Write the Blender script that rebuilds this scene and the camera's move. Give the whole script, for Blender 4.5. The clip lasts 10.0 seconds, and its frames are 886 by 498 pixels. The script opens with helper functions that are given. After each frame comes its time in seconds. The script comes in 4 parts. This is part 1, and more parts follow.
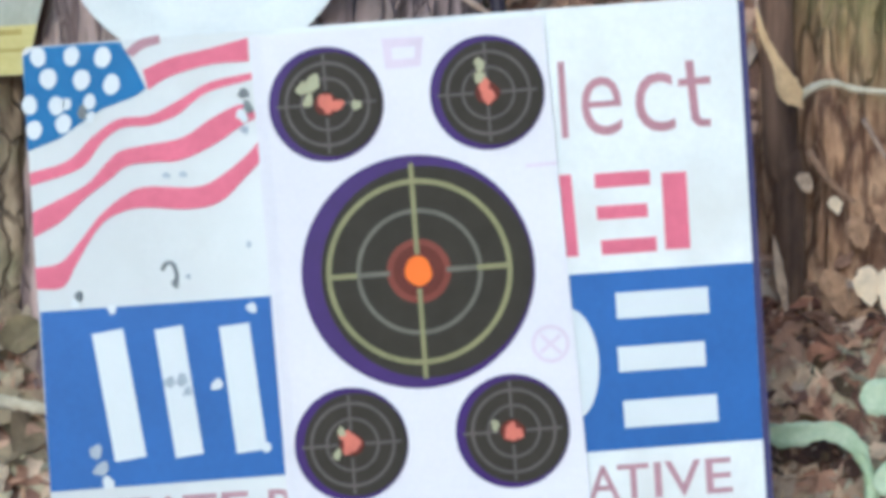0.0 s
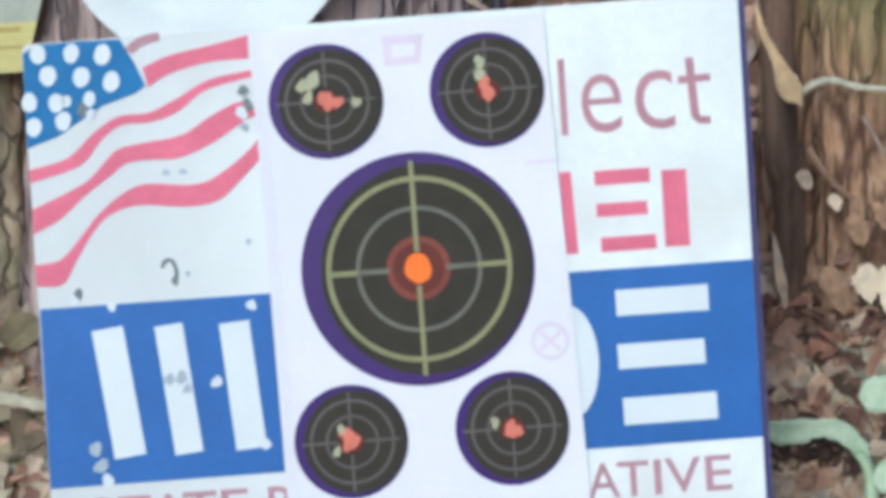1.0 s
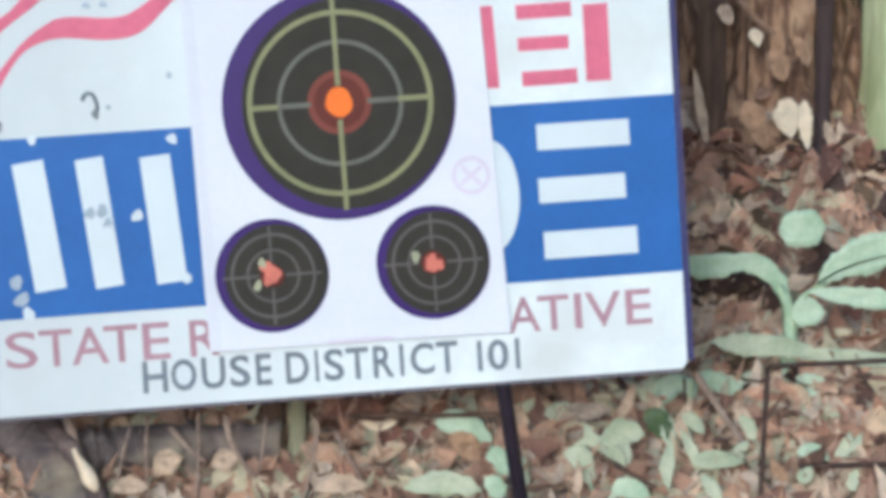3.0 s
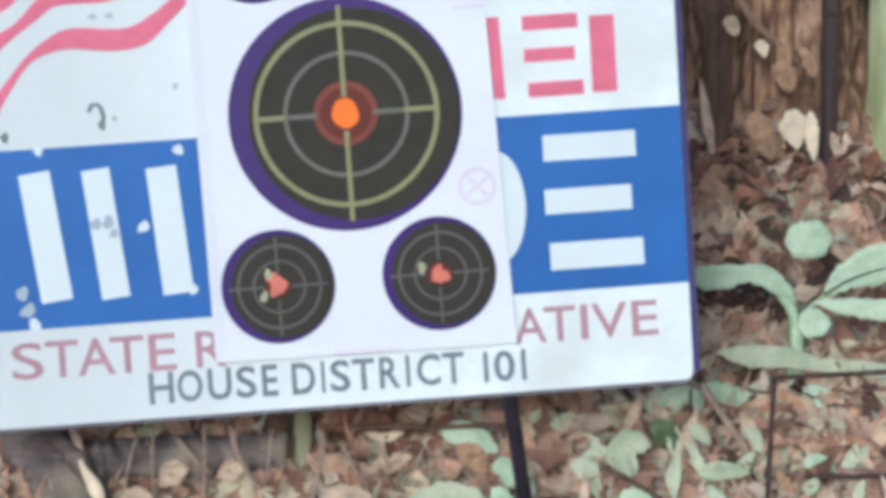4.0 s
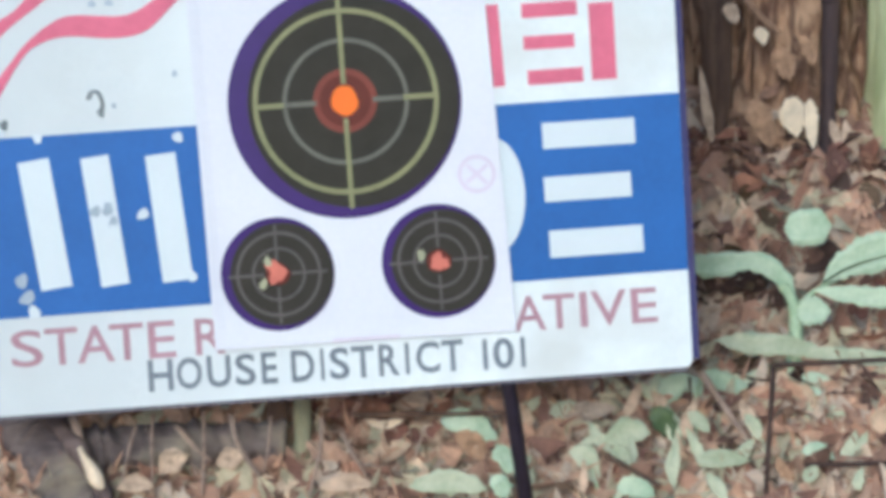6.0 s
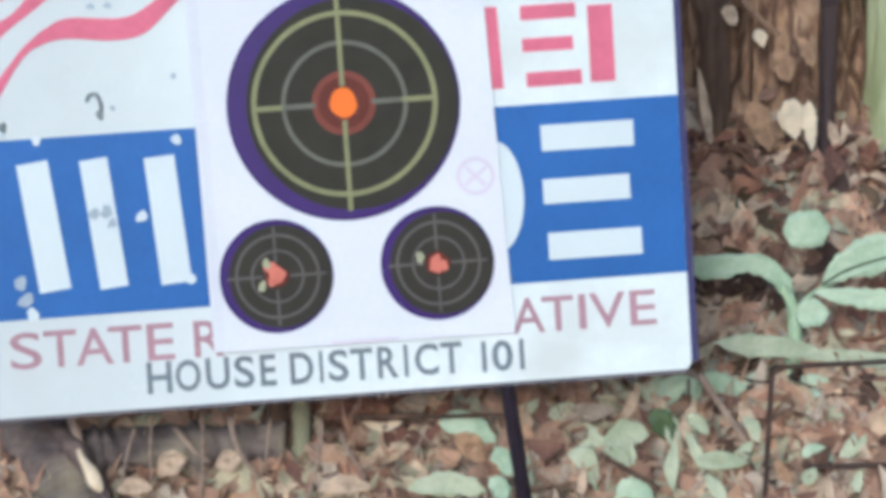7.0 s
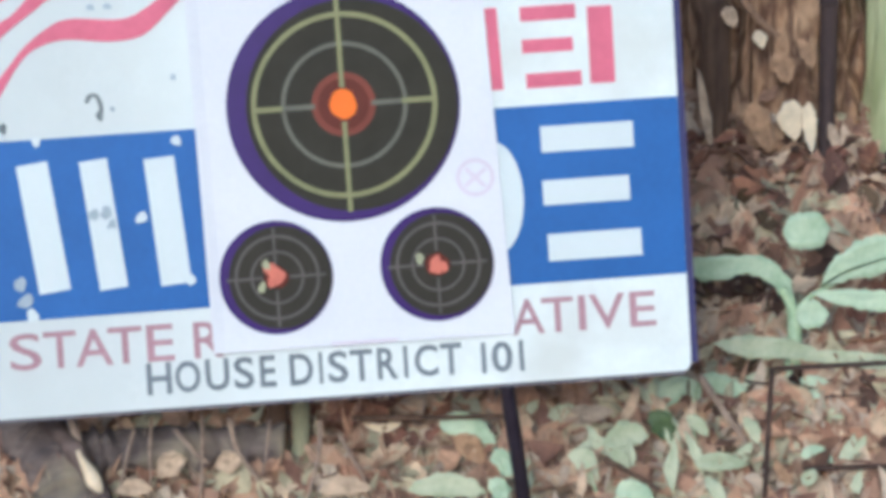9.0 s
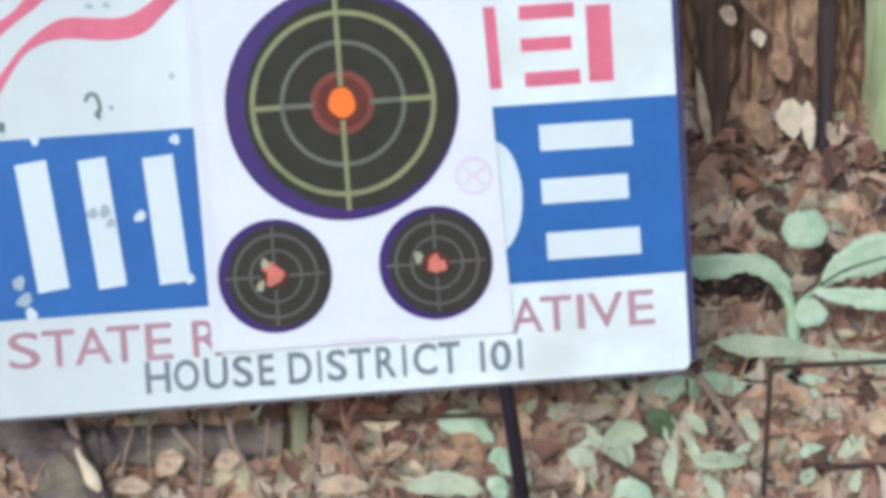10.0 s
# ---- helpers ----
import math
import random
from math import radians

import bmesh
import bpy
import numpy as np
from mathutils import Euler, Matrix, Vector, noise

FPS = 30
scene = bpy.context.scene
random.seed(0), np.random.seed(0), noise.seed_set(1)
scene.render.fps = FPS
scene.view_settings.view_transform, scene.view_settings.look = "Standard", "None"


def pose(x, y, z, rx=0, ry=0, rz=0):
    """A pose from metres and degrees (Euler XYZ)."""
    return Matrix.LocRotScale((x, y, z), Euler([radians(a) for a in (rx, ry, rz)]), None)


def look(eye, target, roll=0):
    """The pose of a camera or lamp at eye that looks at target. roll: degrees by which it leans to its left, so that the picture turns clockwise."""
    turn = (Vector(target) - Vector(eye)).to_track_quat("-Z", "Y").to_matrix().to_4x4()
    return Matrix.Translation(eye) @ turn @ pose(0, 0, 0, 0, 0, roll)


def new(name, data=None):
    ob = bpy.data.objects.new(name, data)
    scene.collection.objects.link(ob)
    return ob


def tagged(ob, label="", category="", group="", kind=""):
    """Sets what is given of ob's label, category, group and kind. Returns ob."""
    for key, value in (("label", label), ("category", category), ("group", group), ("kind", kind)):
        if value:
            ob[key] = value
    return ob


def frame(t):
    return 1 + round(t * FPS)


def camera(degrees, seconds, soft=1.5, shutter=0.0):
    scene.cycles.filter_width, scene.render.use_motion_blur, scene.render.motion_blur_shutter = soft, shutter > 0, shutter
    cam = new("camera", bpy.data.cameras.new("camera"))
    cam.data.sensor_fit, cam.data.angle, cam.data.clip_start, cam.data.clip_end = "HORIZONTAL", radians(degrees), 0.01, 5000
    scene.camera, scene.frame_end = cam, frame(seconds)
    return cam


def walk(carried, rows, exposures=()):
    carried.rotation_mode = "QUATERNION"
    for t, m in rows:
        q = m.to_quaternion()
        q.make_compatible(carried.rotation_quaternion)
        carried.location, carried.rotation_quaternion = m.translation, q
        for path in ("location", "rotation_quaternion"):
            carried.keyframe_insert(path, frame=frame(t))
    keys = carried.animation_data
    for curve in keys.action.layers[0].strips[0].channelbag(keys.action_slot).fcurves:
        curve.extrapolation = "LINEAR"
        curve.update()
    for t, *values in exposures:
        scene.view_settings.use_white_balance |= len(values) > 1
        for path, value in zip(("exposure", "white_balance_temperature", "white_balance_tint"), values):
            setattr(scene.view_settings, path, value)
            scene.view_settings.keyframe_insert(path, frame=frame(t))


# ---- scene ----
# One design unit U is the fine grid in which the sign's print is laid out; the sign is 24 x 18 inches.
U = 0.000479
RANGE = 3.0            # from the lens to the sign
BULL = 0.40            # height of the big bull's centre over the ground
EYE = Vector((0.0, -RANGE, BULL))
FACE = -0.01           # the sign stands this far in front of the foot of the bank


def at(u, v, y=0.0):
    """World place of layout point (u, v) at the depth y behind the sign's face."""
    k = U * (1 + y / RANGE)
    return Vector(((u - 740) * k, y, BULL - (v - 475) * k))


# ---- camera: a small-field scope camera, prone, swinging a fraction of a degree ----
SWING = [
    (0.0, 0.4, 4.8, 0.0), (0.3, 2, 21, 0.0), (0.5, -10.2, 8.9, 0.0), (0.6, -5, -10, 0.0), (0.9, 6, -9, 0.0), (1.0, 0, 0, 0.0),
    (1.2, -2, 24, 0.0), (1.3, 4, 32, 0.0), (1.5, 46.9, 57, -0.05), (1.7, 34, 58, 0.0), (1.8, 30, 40, 0.0), (1.9, -18, -20, 0.05),
    (2.0, -60.2, -43.8, 0.09), (2.1, -99, -93, 0.09), (2.3, -125, -212, 0.09), (2.5, -141.2, -266.5, 0.09), (2.7, -147, -292, 0.1),
    (3.8, -110.4, -294.7, 0.1), (4.0, -129.3, -274, 0.11), (4.2, -127.1, -279.1, 0.11), (4.5, -132.7, -291.7, 0.11), (5.0, -129.9, -291.7, 0.11),
    (5.5, -129.7, -297.5, 0.14), (7.0, -132.6, -292.3, 0.11), (7.5, -125.7, -292.3, 0.11), (8.0, -124.2, -292.5, 0.11), (8.5, -123.5, -287.9, 0.11),
    (9.0, -133.1, -290.2, 0.13), (9.5, -130.9, -295.1, 0.14), (10.0, -135.4, -292.5, 0.13)]
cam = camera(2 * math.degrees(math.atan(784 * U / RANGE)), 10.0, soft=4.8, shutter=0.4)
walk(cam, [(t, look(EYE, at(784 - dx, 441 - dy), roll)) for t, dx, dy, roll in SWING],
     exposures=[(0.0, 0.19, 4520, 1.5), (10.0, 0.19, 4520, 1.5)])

# ---- light: bright overcast in an open wood ----
world = bpy.data.worlds.new("sky")
scene.world = world
world.use_nodes = True
wn = world.node_tree.nodes
sky = wn.new("ShaderNodeTexSky")
sky.sky_type, sky.sun_disc = "NISHITA", False
sky.sun_elevation, sky.sun_rotation = radians(9), radians(195)
sky.air_density, sky.dust_density = 1.0, 4.0
world.node_tree.links.new(sky.outputs[0], wn["Background"].inputs[0])
wn["Background"].inputs[1].default_value = 0.15
sun_data = bpy.data.lights.new("sun", "SUN")
sun_data.energy, sun_data.angle, sun_data.color = 1.6, radians(30), (1.0, 0.985, 0.96)
sun = new("sun", sun_data)
sun.matrix_world = look((-2.4, -9, 1.48), (0, 0, 0))


# ---- materials ----
def srgb(r, g, b):
    return tuple(((c / 255) / 12.92 if c <= 10 else ((c / 255 + 0.055) / 1.055) ** 2.4) for c in (r, g, b)) + (1.0,)


def material(name, low, high, rough=0.8, scale=30.0, stretch=(1, 1, 1), bump=0.0, fine=220.0, per_piece=0.0, per_island=0.0, palette=None, stain=None, stain_scale=6.0, gloss=0.3, crack=None, takeover=None):
    """A surface whose colour wanders between low and high at two scales; palette: colours picked piece by piece."""
    m = bpy.data.materials.new(name)
    m.use_nodes = True
    n, l = m.node_tree.nodes, m.node_tree.links
    bsdf = n["Principled BSDF"]
    bsdf.inputs["Roughness"].default_value = rough
    bsdf.inputs["Specular IOR Level"].default_value = gloss
    tc, mp = n.new("ShaderNodeTexCoord"), n.new("ShaderNodeMapping")
    mp.inputs["Scale"].default_value = stretch
    l.new(tc.outputs["Object"], mp.inputs[0])
    big, small = n.new("ShaderNodeTexNoise"), n.new("ShaderNodeTexNoise")
    big.inputs["Scale"].default_value, big.inputs["Detail"].default_value = scale, 4
    small.inputs["Scale"].default_value, small.inputs["Detail"].default_value = fine, 3
    for x in (big, small):
        l.new(mp.outputs[0], x.inputs["Vector"])
    add = n.new("ShaderNodeMath")
    add.operation = "MULTIPLY_ADD"
    l.new(small.outputs["Fac"], add.inputs[0])
    add.inputs[1].default_value = 0.45
    l.new(big.outputs["Fac"], add.inputs[2])
    ramp = n.new("ShaderNodeValToRGB")
    ramp.color_ramp.elements[0].position, ramp.color_ramp.elements[0].color = 0.52, low
    ramp.color_ramp.elements[1].position, ramp.color_ramp.elements[1].color = 0.92, high
    l.new(add.outputs[0], ramp.inputs[0])
    colour = ramp.outputs[0]
    if palette:
        pick = n.new("ShaderNodeValToRGB")
        pick.color_ramp.interpolation = "CONSTANT"
        while len(pick.color_ramp.elements) < len(palette):
            pick.color_ramp.elements.new(1.0)
        for i, c in enumerate(palette):
            pick.color_ramp.elements[i].position, pick.color_ramp.elements[i].color = i / len(palette), c
        src = n.new("ShaderNodeObjectInfo").outputs["Random"] if per_piece else n.new("ShaderNodeNewGeometry").outputs["Random Per Island"]
        l.new(src, pick.inputs[0])
        mix = n.new("ShaderNodeMix")
        mix.data_type, mix.blend_type = "RGBA", "MULTIPLY"
        mix.inputs[0].default_value = 1.0
        l.new(pick.outputs[0], mix.inputs[6])
        l.new(colour, mix.inputs[7])
        colour = mix.outputs[2]
    if stain:
        st = n.new("ShaderNodeTexNoise")
        st.inputs["Scale"].default_value, st.inputs["Detail"].default_value = stain_scale, 6
        l.new(tc.outputs["Object"], st.inputs["Vector"])
        sr = n.new("ShaderNodeMapRange")
        sr.inputs["From Min"].default_value, sr.inputs["From Max"].default_value = 0.52, 0.72
        l.new(st.outputs["Fac"], sr.inputs["Value"])
        mix = n.new("ShaderNodeMix")
        mix.data_type = "RGBA"
        l.new(sr.outputs[0], mix.inputs[0])
        l.new(colour, mix.inputs[6])
        mix.inputs[7].default_value = stain
        colour = mix.outputs[2]
    height = add.outputs[0]
    if crack:
        # crack: (cells a metre, upright squash, width, colour): wandering dark cracks between plates
        per_metre, squash, width, tone = crack
        cm, warp, vor = n.new("ShaderNodeMapping"), n.new("ShaderNodeTexNoise"), n.new("ShaderNodeTexVoronoi")
        cm.inputs["Scale"].default_value = (1, 1, squash)
        l.new(tc.outputs["Object"], cm.inputs[0])
        warp.inputs["Scale"].default_value, warp.inputs["Detail"].default_value = per_metre * 0.9, 4
        l.new(cm.outputs[0], warp.inputs["Vector"])
        shift = n.new("ShaderNodeVectorMath")
        shift.operation = "MULTIPLY_ADD"
        l.new(warp.outputs["Color"], shift.inputs[0])
        shift.inputs[1].default_value = (1.6 / per_metre,) * 3
        l.new(cm.outputs[0], shift.inputs[2])
        vor.feature = "DISTANCE_TO_EDGE"
        vor.inputs["Scale"].default_value = per_metre
        l.new(shift.outputs[0], vor.inputs["Vector"])
        cr = n.new("ShaderNodeMapRange")
        cr.inputs["From Max"].default_value = width
        cr.inputs["To Min"].default_value, cr.inputs["To Max"].default_value = 0.85, 0.0
        l.new(vor.outputs["Distance"], cr.inputs["Value"])
        mix = n.new("ShaderNodeMix")
        mix.data_type = "RGBA"
        l.new(cr.outputs[0], mix.inputs[0])
        l.new(colour, mix.inputs[6])
        mix.inputs[7].default_value = tone
        colour = mix.outputs[2]
        low_h = n.new("ShaderNodeMath")
        low_h.operation = "SUBTRACT"
        l.new(height, low_h.inputs[0])
        l.new(cr.outputs[0], low_h.inputs[1])
        height = low_h.outputs[0]
    if takeover:
        # (start, full, colour, way): a second colour that takes over along a way, such as moss on bark
        start, full, tone, way = takeover
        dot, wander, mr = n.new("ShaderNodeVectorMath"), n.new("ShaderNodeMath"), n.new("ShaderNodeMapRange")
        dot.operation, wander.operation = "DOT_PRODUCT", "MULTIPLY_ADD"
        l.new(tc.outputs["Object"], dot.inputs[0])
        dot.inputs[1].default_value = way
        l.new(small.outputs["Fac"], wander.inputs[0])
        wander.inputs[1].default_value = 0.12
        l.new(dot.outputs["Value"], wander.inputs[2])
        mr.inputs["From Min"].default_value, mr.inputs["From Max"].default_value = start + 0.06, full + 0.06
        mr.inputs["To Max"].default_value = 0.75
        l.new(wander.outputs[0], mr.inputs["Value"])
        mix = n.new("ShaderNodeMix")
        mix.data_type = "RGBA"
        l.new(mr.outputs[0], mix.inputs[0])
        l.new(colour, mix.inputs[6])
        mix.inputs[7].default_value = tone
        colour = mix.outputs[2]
    l.new(colour, bsdf.inputs["Base Color"])
    if bump:
        b = n.new("ShaderNodeBump")
        b.inputs["Strength"].default_value, b.inputs["Distance"].default_value = bump, 0.004
        l.new(height, b.inputs["Height"])
        l.new(b.outputs[0], bsdf.inputs["Normal"])
    return m


def paint(name, rgb, rough=0.5, vary=0.08, **more):
    c = srgb(*rgb)
    return material(name, tuple(x * (1 - vary) for x in c[:3]) + (1,), tuple(min(1, x * (1 + vary)) for x in c[:3]) + (1,), rough, gloss=0.15, **more)


# the panel's white turns greyer towards its left
PLASTIC = material("corrugated plastic", srgb(219, 221, 221), srgb(232, 234, 234), 0.5, 14, bump=0.05, stain=srgb(211, 211, 208), stain_scale=9, takeover=(0.02, 0.20, srgb(197, 199, 200), (-1, 0, -0.15)))
# violet-grey that paints the lens fringe and shade beside the sheet
EDGEFRINGE = paint("side fringe violet", (70, 66, 104), 0.6)
# grey for the painted dark line below the panel
SHADE = paint("painted edge shade", (108, 102, 108), 0.7, 0.2, scale=40)
BLUE = paint("blue ink", (58, 99, 168), 0.42, 0.10, scale=12)
SKYBLUE = paint("canton ink", (48, 108, 164), 0.45, 0.12, scale=16)
RED = paint("faded red ink", (208, 108, 132), 0.45, 0.10, scale=18)
PINK = paint("faded letter ink", (172, 134, 144), 0.5, 0.10, scale=18)
MAROON = paint("faded thin letter ink", (174, 130, 140), 0.5, 0.10, scale=18)
GREY = paint("grey letter ink", (122, 126, 134), 0.5, 0.12, scale=18)
INKWHITE = paint("white ink", (214, 218, 221), 0.45, 0.03, scale=14)
PAPER = material("target paper", srgb(219, 216, 224), srgb(228, 225, 231), 0.6, 10, bump=0.03)
# stands for the lens's purple fringe round the dark bulls
VIOLET = paint("lens fringe violet", (57, 31, 101), 0.35, 0.12, scale=30)
BLACKINK = paint("black target coating", (55, 51, 43), 0.6, 0.12, scale=40, fine=500)
YELLOWLINE = paint("yellow-green line ink", (134, 131, 92), 0.4, 0.12, scale=40)
GREYLINE = paint("grey line ink", (104, 101, 90), 0.4, 0.12, scale=40)
DIMLINE = paint("dim line ink", (90, 83, 81), 0.4, 0.12, scale=40)
ORANGE = paint("orange core ink", (238, 116, 16), 0.4, 0.06, scale=40)
REDRING = paint("dull red ring ink", (116, 57, 43), 0.4, 0.10, scale=40)
DARKRED = paint("dark red ink", (92, 38, 26), 0.4, 0.10, scale=40)
CORAL = paint("exposed coral layer", (198, 114, 96), 0.5, 0.10, scale=60)
PALEGREEN = paint("exposed pale green layer", (164, 162, 132), 0.5, 0.10, scale=60)
PALEPINK = paint("pale lilac print", (216, 203, 217), 0.5, 0.05)
SCUFF = paint("scuffed print", (166, 174, 186), 0.7, 0.1, scale=60)
HOLE = paint("torn dark edge", (126, 130, 132), 0.8, 0.2, scale=60)
ROD = paint("dark coated rod", (52, 45, 54), 0.45, 0.2, scale=60, bump=0.2)
WIRE = paint("rusty wire", (72, 56, 50), 0.6, 0.25, scale=80, bump=0.2)
PLATE = material("paper plate", srgb(212, 214, 213), srgb(224, 226, 224), 0.6, 12, bump=0.04)
TAPE = material("faded yellow print", srgb(186, 176, 108), srgb(204, 196, 134), 0.6, 10, bump=0.1)
BOARD = material("weathered board", srgb(158, 160, 148), srgb(196, 198, 186), 0.7, 9, (1, 1, 0.4), bump=0.1, stain=srgb(150, 152, 136), stain_scale=7)
OCHRE = paint("ochre print", (166, 150, 84), 0.6, 0.1)
GROUND = material("forest soil", srgb(96, 70, 58), srgb(158, 122, 100), 0.95, 30, bump=1.0, stain=srgb(100, 78, 66), stain_scale=3)
BARK = material("grey-brown bark", srgb(124, 106, 103), srgb(186, 164, 158), 0.9, 26, (1, 1, 0.18), bump=1.0, fine=120, stain=srgb(122, 112, 104), stain_scale=10, crack=(34, 0.16, 0.07, srgb(100, 84, 82)))
REDBARK = material("red-brown bark", srgb(126, 94, 70), srgb(206, 166, 130), 0.9, 50, (1, 1, 0.34), bump=1.0, fine=150, stain=srgb(204, 170, 136), stain_scale=26, crack=(40, 0.24, 0.20, srgb(84, 58, 48)), takeover=(0.12, 0.24, srgb(124, 120, 78), (0.8, 0, 1)))
OLIVEBARK = material("olive-grey mottled bark", srgb(120, 104, 84), srgb(186, 168, 140), 0.9, 34, (1, 1, 0.6), bump=0.8, fine=130, stain=srgb(128, 130, 98), stain_scale=16, crack=(26, 0.6, 0.08, srgb(94, 80, 64)))
DARKBARK = material("dark wet bark", srgb(64, 49, 42), srgb(120, 95, 78), 0.85, 30, (1, 1, 0.2), bump=0.8, fine=140)
BLACKBARK = material("near-black wet bark", srgb(46, 37, 39), srgb(86, 68, 64), 0.8, 30, (1, 1, 0.2), bump=0.8, fine=140)
DARKWOOD = material("dark rotten wood", srgb(78, 68, 68), srgb(128, 114, 108), 0.9, 30, (0.3, 1, 1), bump=0.9, fine=140, stain=srgb(150, 138, 116), stain_scale=14)
OLDWOOD = material("weathered dead wood", srgb(76, 64, 62), srgb(128, 110, 104), 0.9, 30, (0.3, 1, 1), bump=0.9, fine=140)
MOSSBARK = material("pale green lichen bark", srgb(170, 174, 126), srgb(212, 212, 168), 0.95, 16, (1, 1, 0.35), bump=0.5, fine=90)
LITTER_COLOURS = [srgb(*c) for c in ((190, 158, 134), (204, 178, 150), (172, 140, 118), (210, 186, 158), (154, 122, 102), (198, 160, 132), (182, 164, 146), (208, 188, 166), (182, 146, 122), (140, 106, 92), (190, 178, 148), (168, 132, 110), (180, 174, 148), (162, 122, 100))]
GREY_COLOURS = [srgb(*c) for c in ((152, 138, 112), (170, 154, 128), (130, 116, 94), (178, 162, 140), (144, 126, 104), (122, 112, 86))]
# dark tones that paint the shade of hollows and leaf gaps
SHADE_COLOURS = [srgb(*c) for c in ((86, 64, 54), (102, 76, 62), (74, 56, 48), (122, 92, 74), (96, 78, 58))]
RUST_COLOURS = [srgb(*c) for c in ((120, 84, 68), (146, 104, 84), (100, 72, 62), (162, 118, 94), (130, 92, 78), (110, 80, 68))]
LITTER = material("fallen leaves", (0.62, 0.62, 0.62, 1), (1.12, 1.1, 1.08, 1), 0.75, 60, bump=0.4, fine=300, palette=LITTER_COLOURS)
LEAF = material("fallen leaf", (0.6, 0.6, 0.6, 1), (1.15, 1.12, 1.1, 1), 0.75, 60, bump=0.4, fine=300, palette=LITTER_COLOURS, per_piece=1.0)
RUSTLEAF = material("rust-brown leaf", (0.6, 0.6, 0.6, 1), (1.15, 1.12, 1.1, 1), 0.75, 60, bump=0.4, fine=300, palette=RUST_COLOURS, per_piece=1.0)
GREYLEAF = material("dull olive-grey leaf", (0.6, 0.6, 0.6, 1), (1.15, 1.12, 1.1, 1), 0.75, 60, bump=0.4, fine=300, palette=GREY_COLOURS, per_piece=1.0)
SHADELEAF = material("shade-dark leaf", (0.6, 0.6, 0.6, 1), (1.15, 1.12, 1.1, 1), 0.7, 60, bump=0.4, fine=300, palette=SHADE_COLOURS, per_piece=1.0)
STRAW = paint("straw-coloured leaf", (194, 166, 126), 0.7, 0.2, scale=50, bump=0.3)
CREAM = paint("bleached leaf", (226, 206, 176), 0.7, 0.15, scale=40, bump=0.3)
DULL = paint("dull brown leaf", (162, 130, 102), 0.75, 0.4, scale=70, bump=0.4)
TAN = paint("tan curled leaf", (188, 164, 140), 0.7, 0.32, scale=60, bump=0.3)
GREEN = material("fresh green leaf", srgb(156, 174, 142), srgb(196, 207, 178), 0.4, 30, bump=0.2, fine=200)
SAGE = material("sage green leaf", srgb(156, 162, 132), srgb(194, 195, 166), 0.5, 30, bump=0.2, fine=200)
DARKGREEN = material("dark green leaf", srgb(62, 76, 44), srgb(92, 106, 66), 0.4, 30, bump=0.2, fine=200)
PALETWIG = material("pale lichen twig", srgb(176, 166, 142), srgb(212, 204, 182), 0.9, 60, bump=0.6)
STICK = material("olive lichen stick", srgb(126, 122, 98), srgb(168, 162, 130), 0.9, 40, (1, 1, 0.3), bump=0.6)
WARMTWIG = material("warm brown twig", srgb(130, 102, 82), srgb(182, 150, 122), 0.9, 40, bump=0.6)
CANOPY = material("unseen canopy leaf", srgb(58, 78, 36), srgb(96, 118, 58), 0.5, 30)
STEM = material("green stem", srgb(150, 170, 130), srgb(186, 200, 164), 0.5, 40, bump=0.2)
TWIG = material("grey twig", srgb(124, 104, 92), srgb(178, 156, 138), 0.9, 40, (1, 1, 1), bump=0.6)

# ---- building helpers ----
PLACE = {}


def thing(name, where, label, category, group="", kind=""):
    """An Empty at the thing's base, which carries its parts."""
    ob = new(name)
    ob.location = where
    ob.empty_display_size = 0.05
    PLACE[ob] = Vector(where)
    return tagged(ob, label, category, group, kind)


def part(name, bm, mat, parent, label="", smooth=False):
    """Link a bmesh in world places as one mesh under a thing or a part."""
    me = bpy.data.meshes.new(name)
    base = PLACE[parent] if parent else Vector((0, 0, 0))
    bmesh.ops.translate(bm, verts=bm.verts, vec=-base)
    bmesh.ops.recalc_face_normals(bm, faces=bm.faces)
    for f in bm.faces:
        f.smooth = smooth
    bm.to_mesh(me)
    bm.free()
    me.materials.append(mat)
    ob = new(name, me)
    if parent:
        ob.parent = parent
        PLACE[ob] = base.copy()
    else:
        PLACE[ob] = Vector((0, 0, 0))
    return tagged(ob, label) if label else ob


def slab(points, y0, y1):
    """A closed flat piece with the outline points (u, v), from depth y0 (front) to y1 (back)."""
    bm = bmesh.new()
    front = [bm.verts.new(at(u, v, y0)) for u, v in points]
    back = [bm.verts.new(at(u, v, y1)) for u, v in points]
    bm.faces.new(front)
    bm.faces.new(back[::-1])
    n = len(points)
    for i in range(n):
        bm.faces.new((front[i], back[i], back[(i + 1) % n], front[(i + 1) % n]))
    return bm


def oval(cu, cv, r, squash=1.0, n=48, wobble=0.0, seed=0, turn=0.0):
    rnd = random.Random(seed)
    ph = [rnd.uniform(0, 6.28) for _ in range(3)]
    out = []
    for i in range(n):
        a = 2 * math.pi * i / n
        k = 1 + wobble * (0.5 * math.sin(2 * a + ph[0]) + 0.35 * math.sin(3 * a + ph[1]) + 0.3 * math.sin(5 * a + ph[2]))
        x, y = r * k * math.cos(a), r * k * squash * math.sin(a)
        c, s = math.cos(turn), math.sin(turn)
        out.append((cu + c * x - s * y, cv + s * x + c * y))
    return out


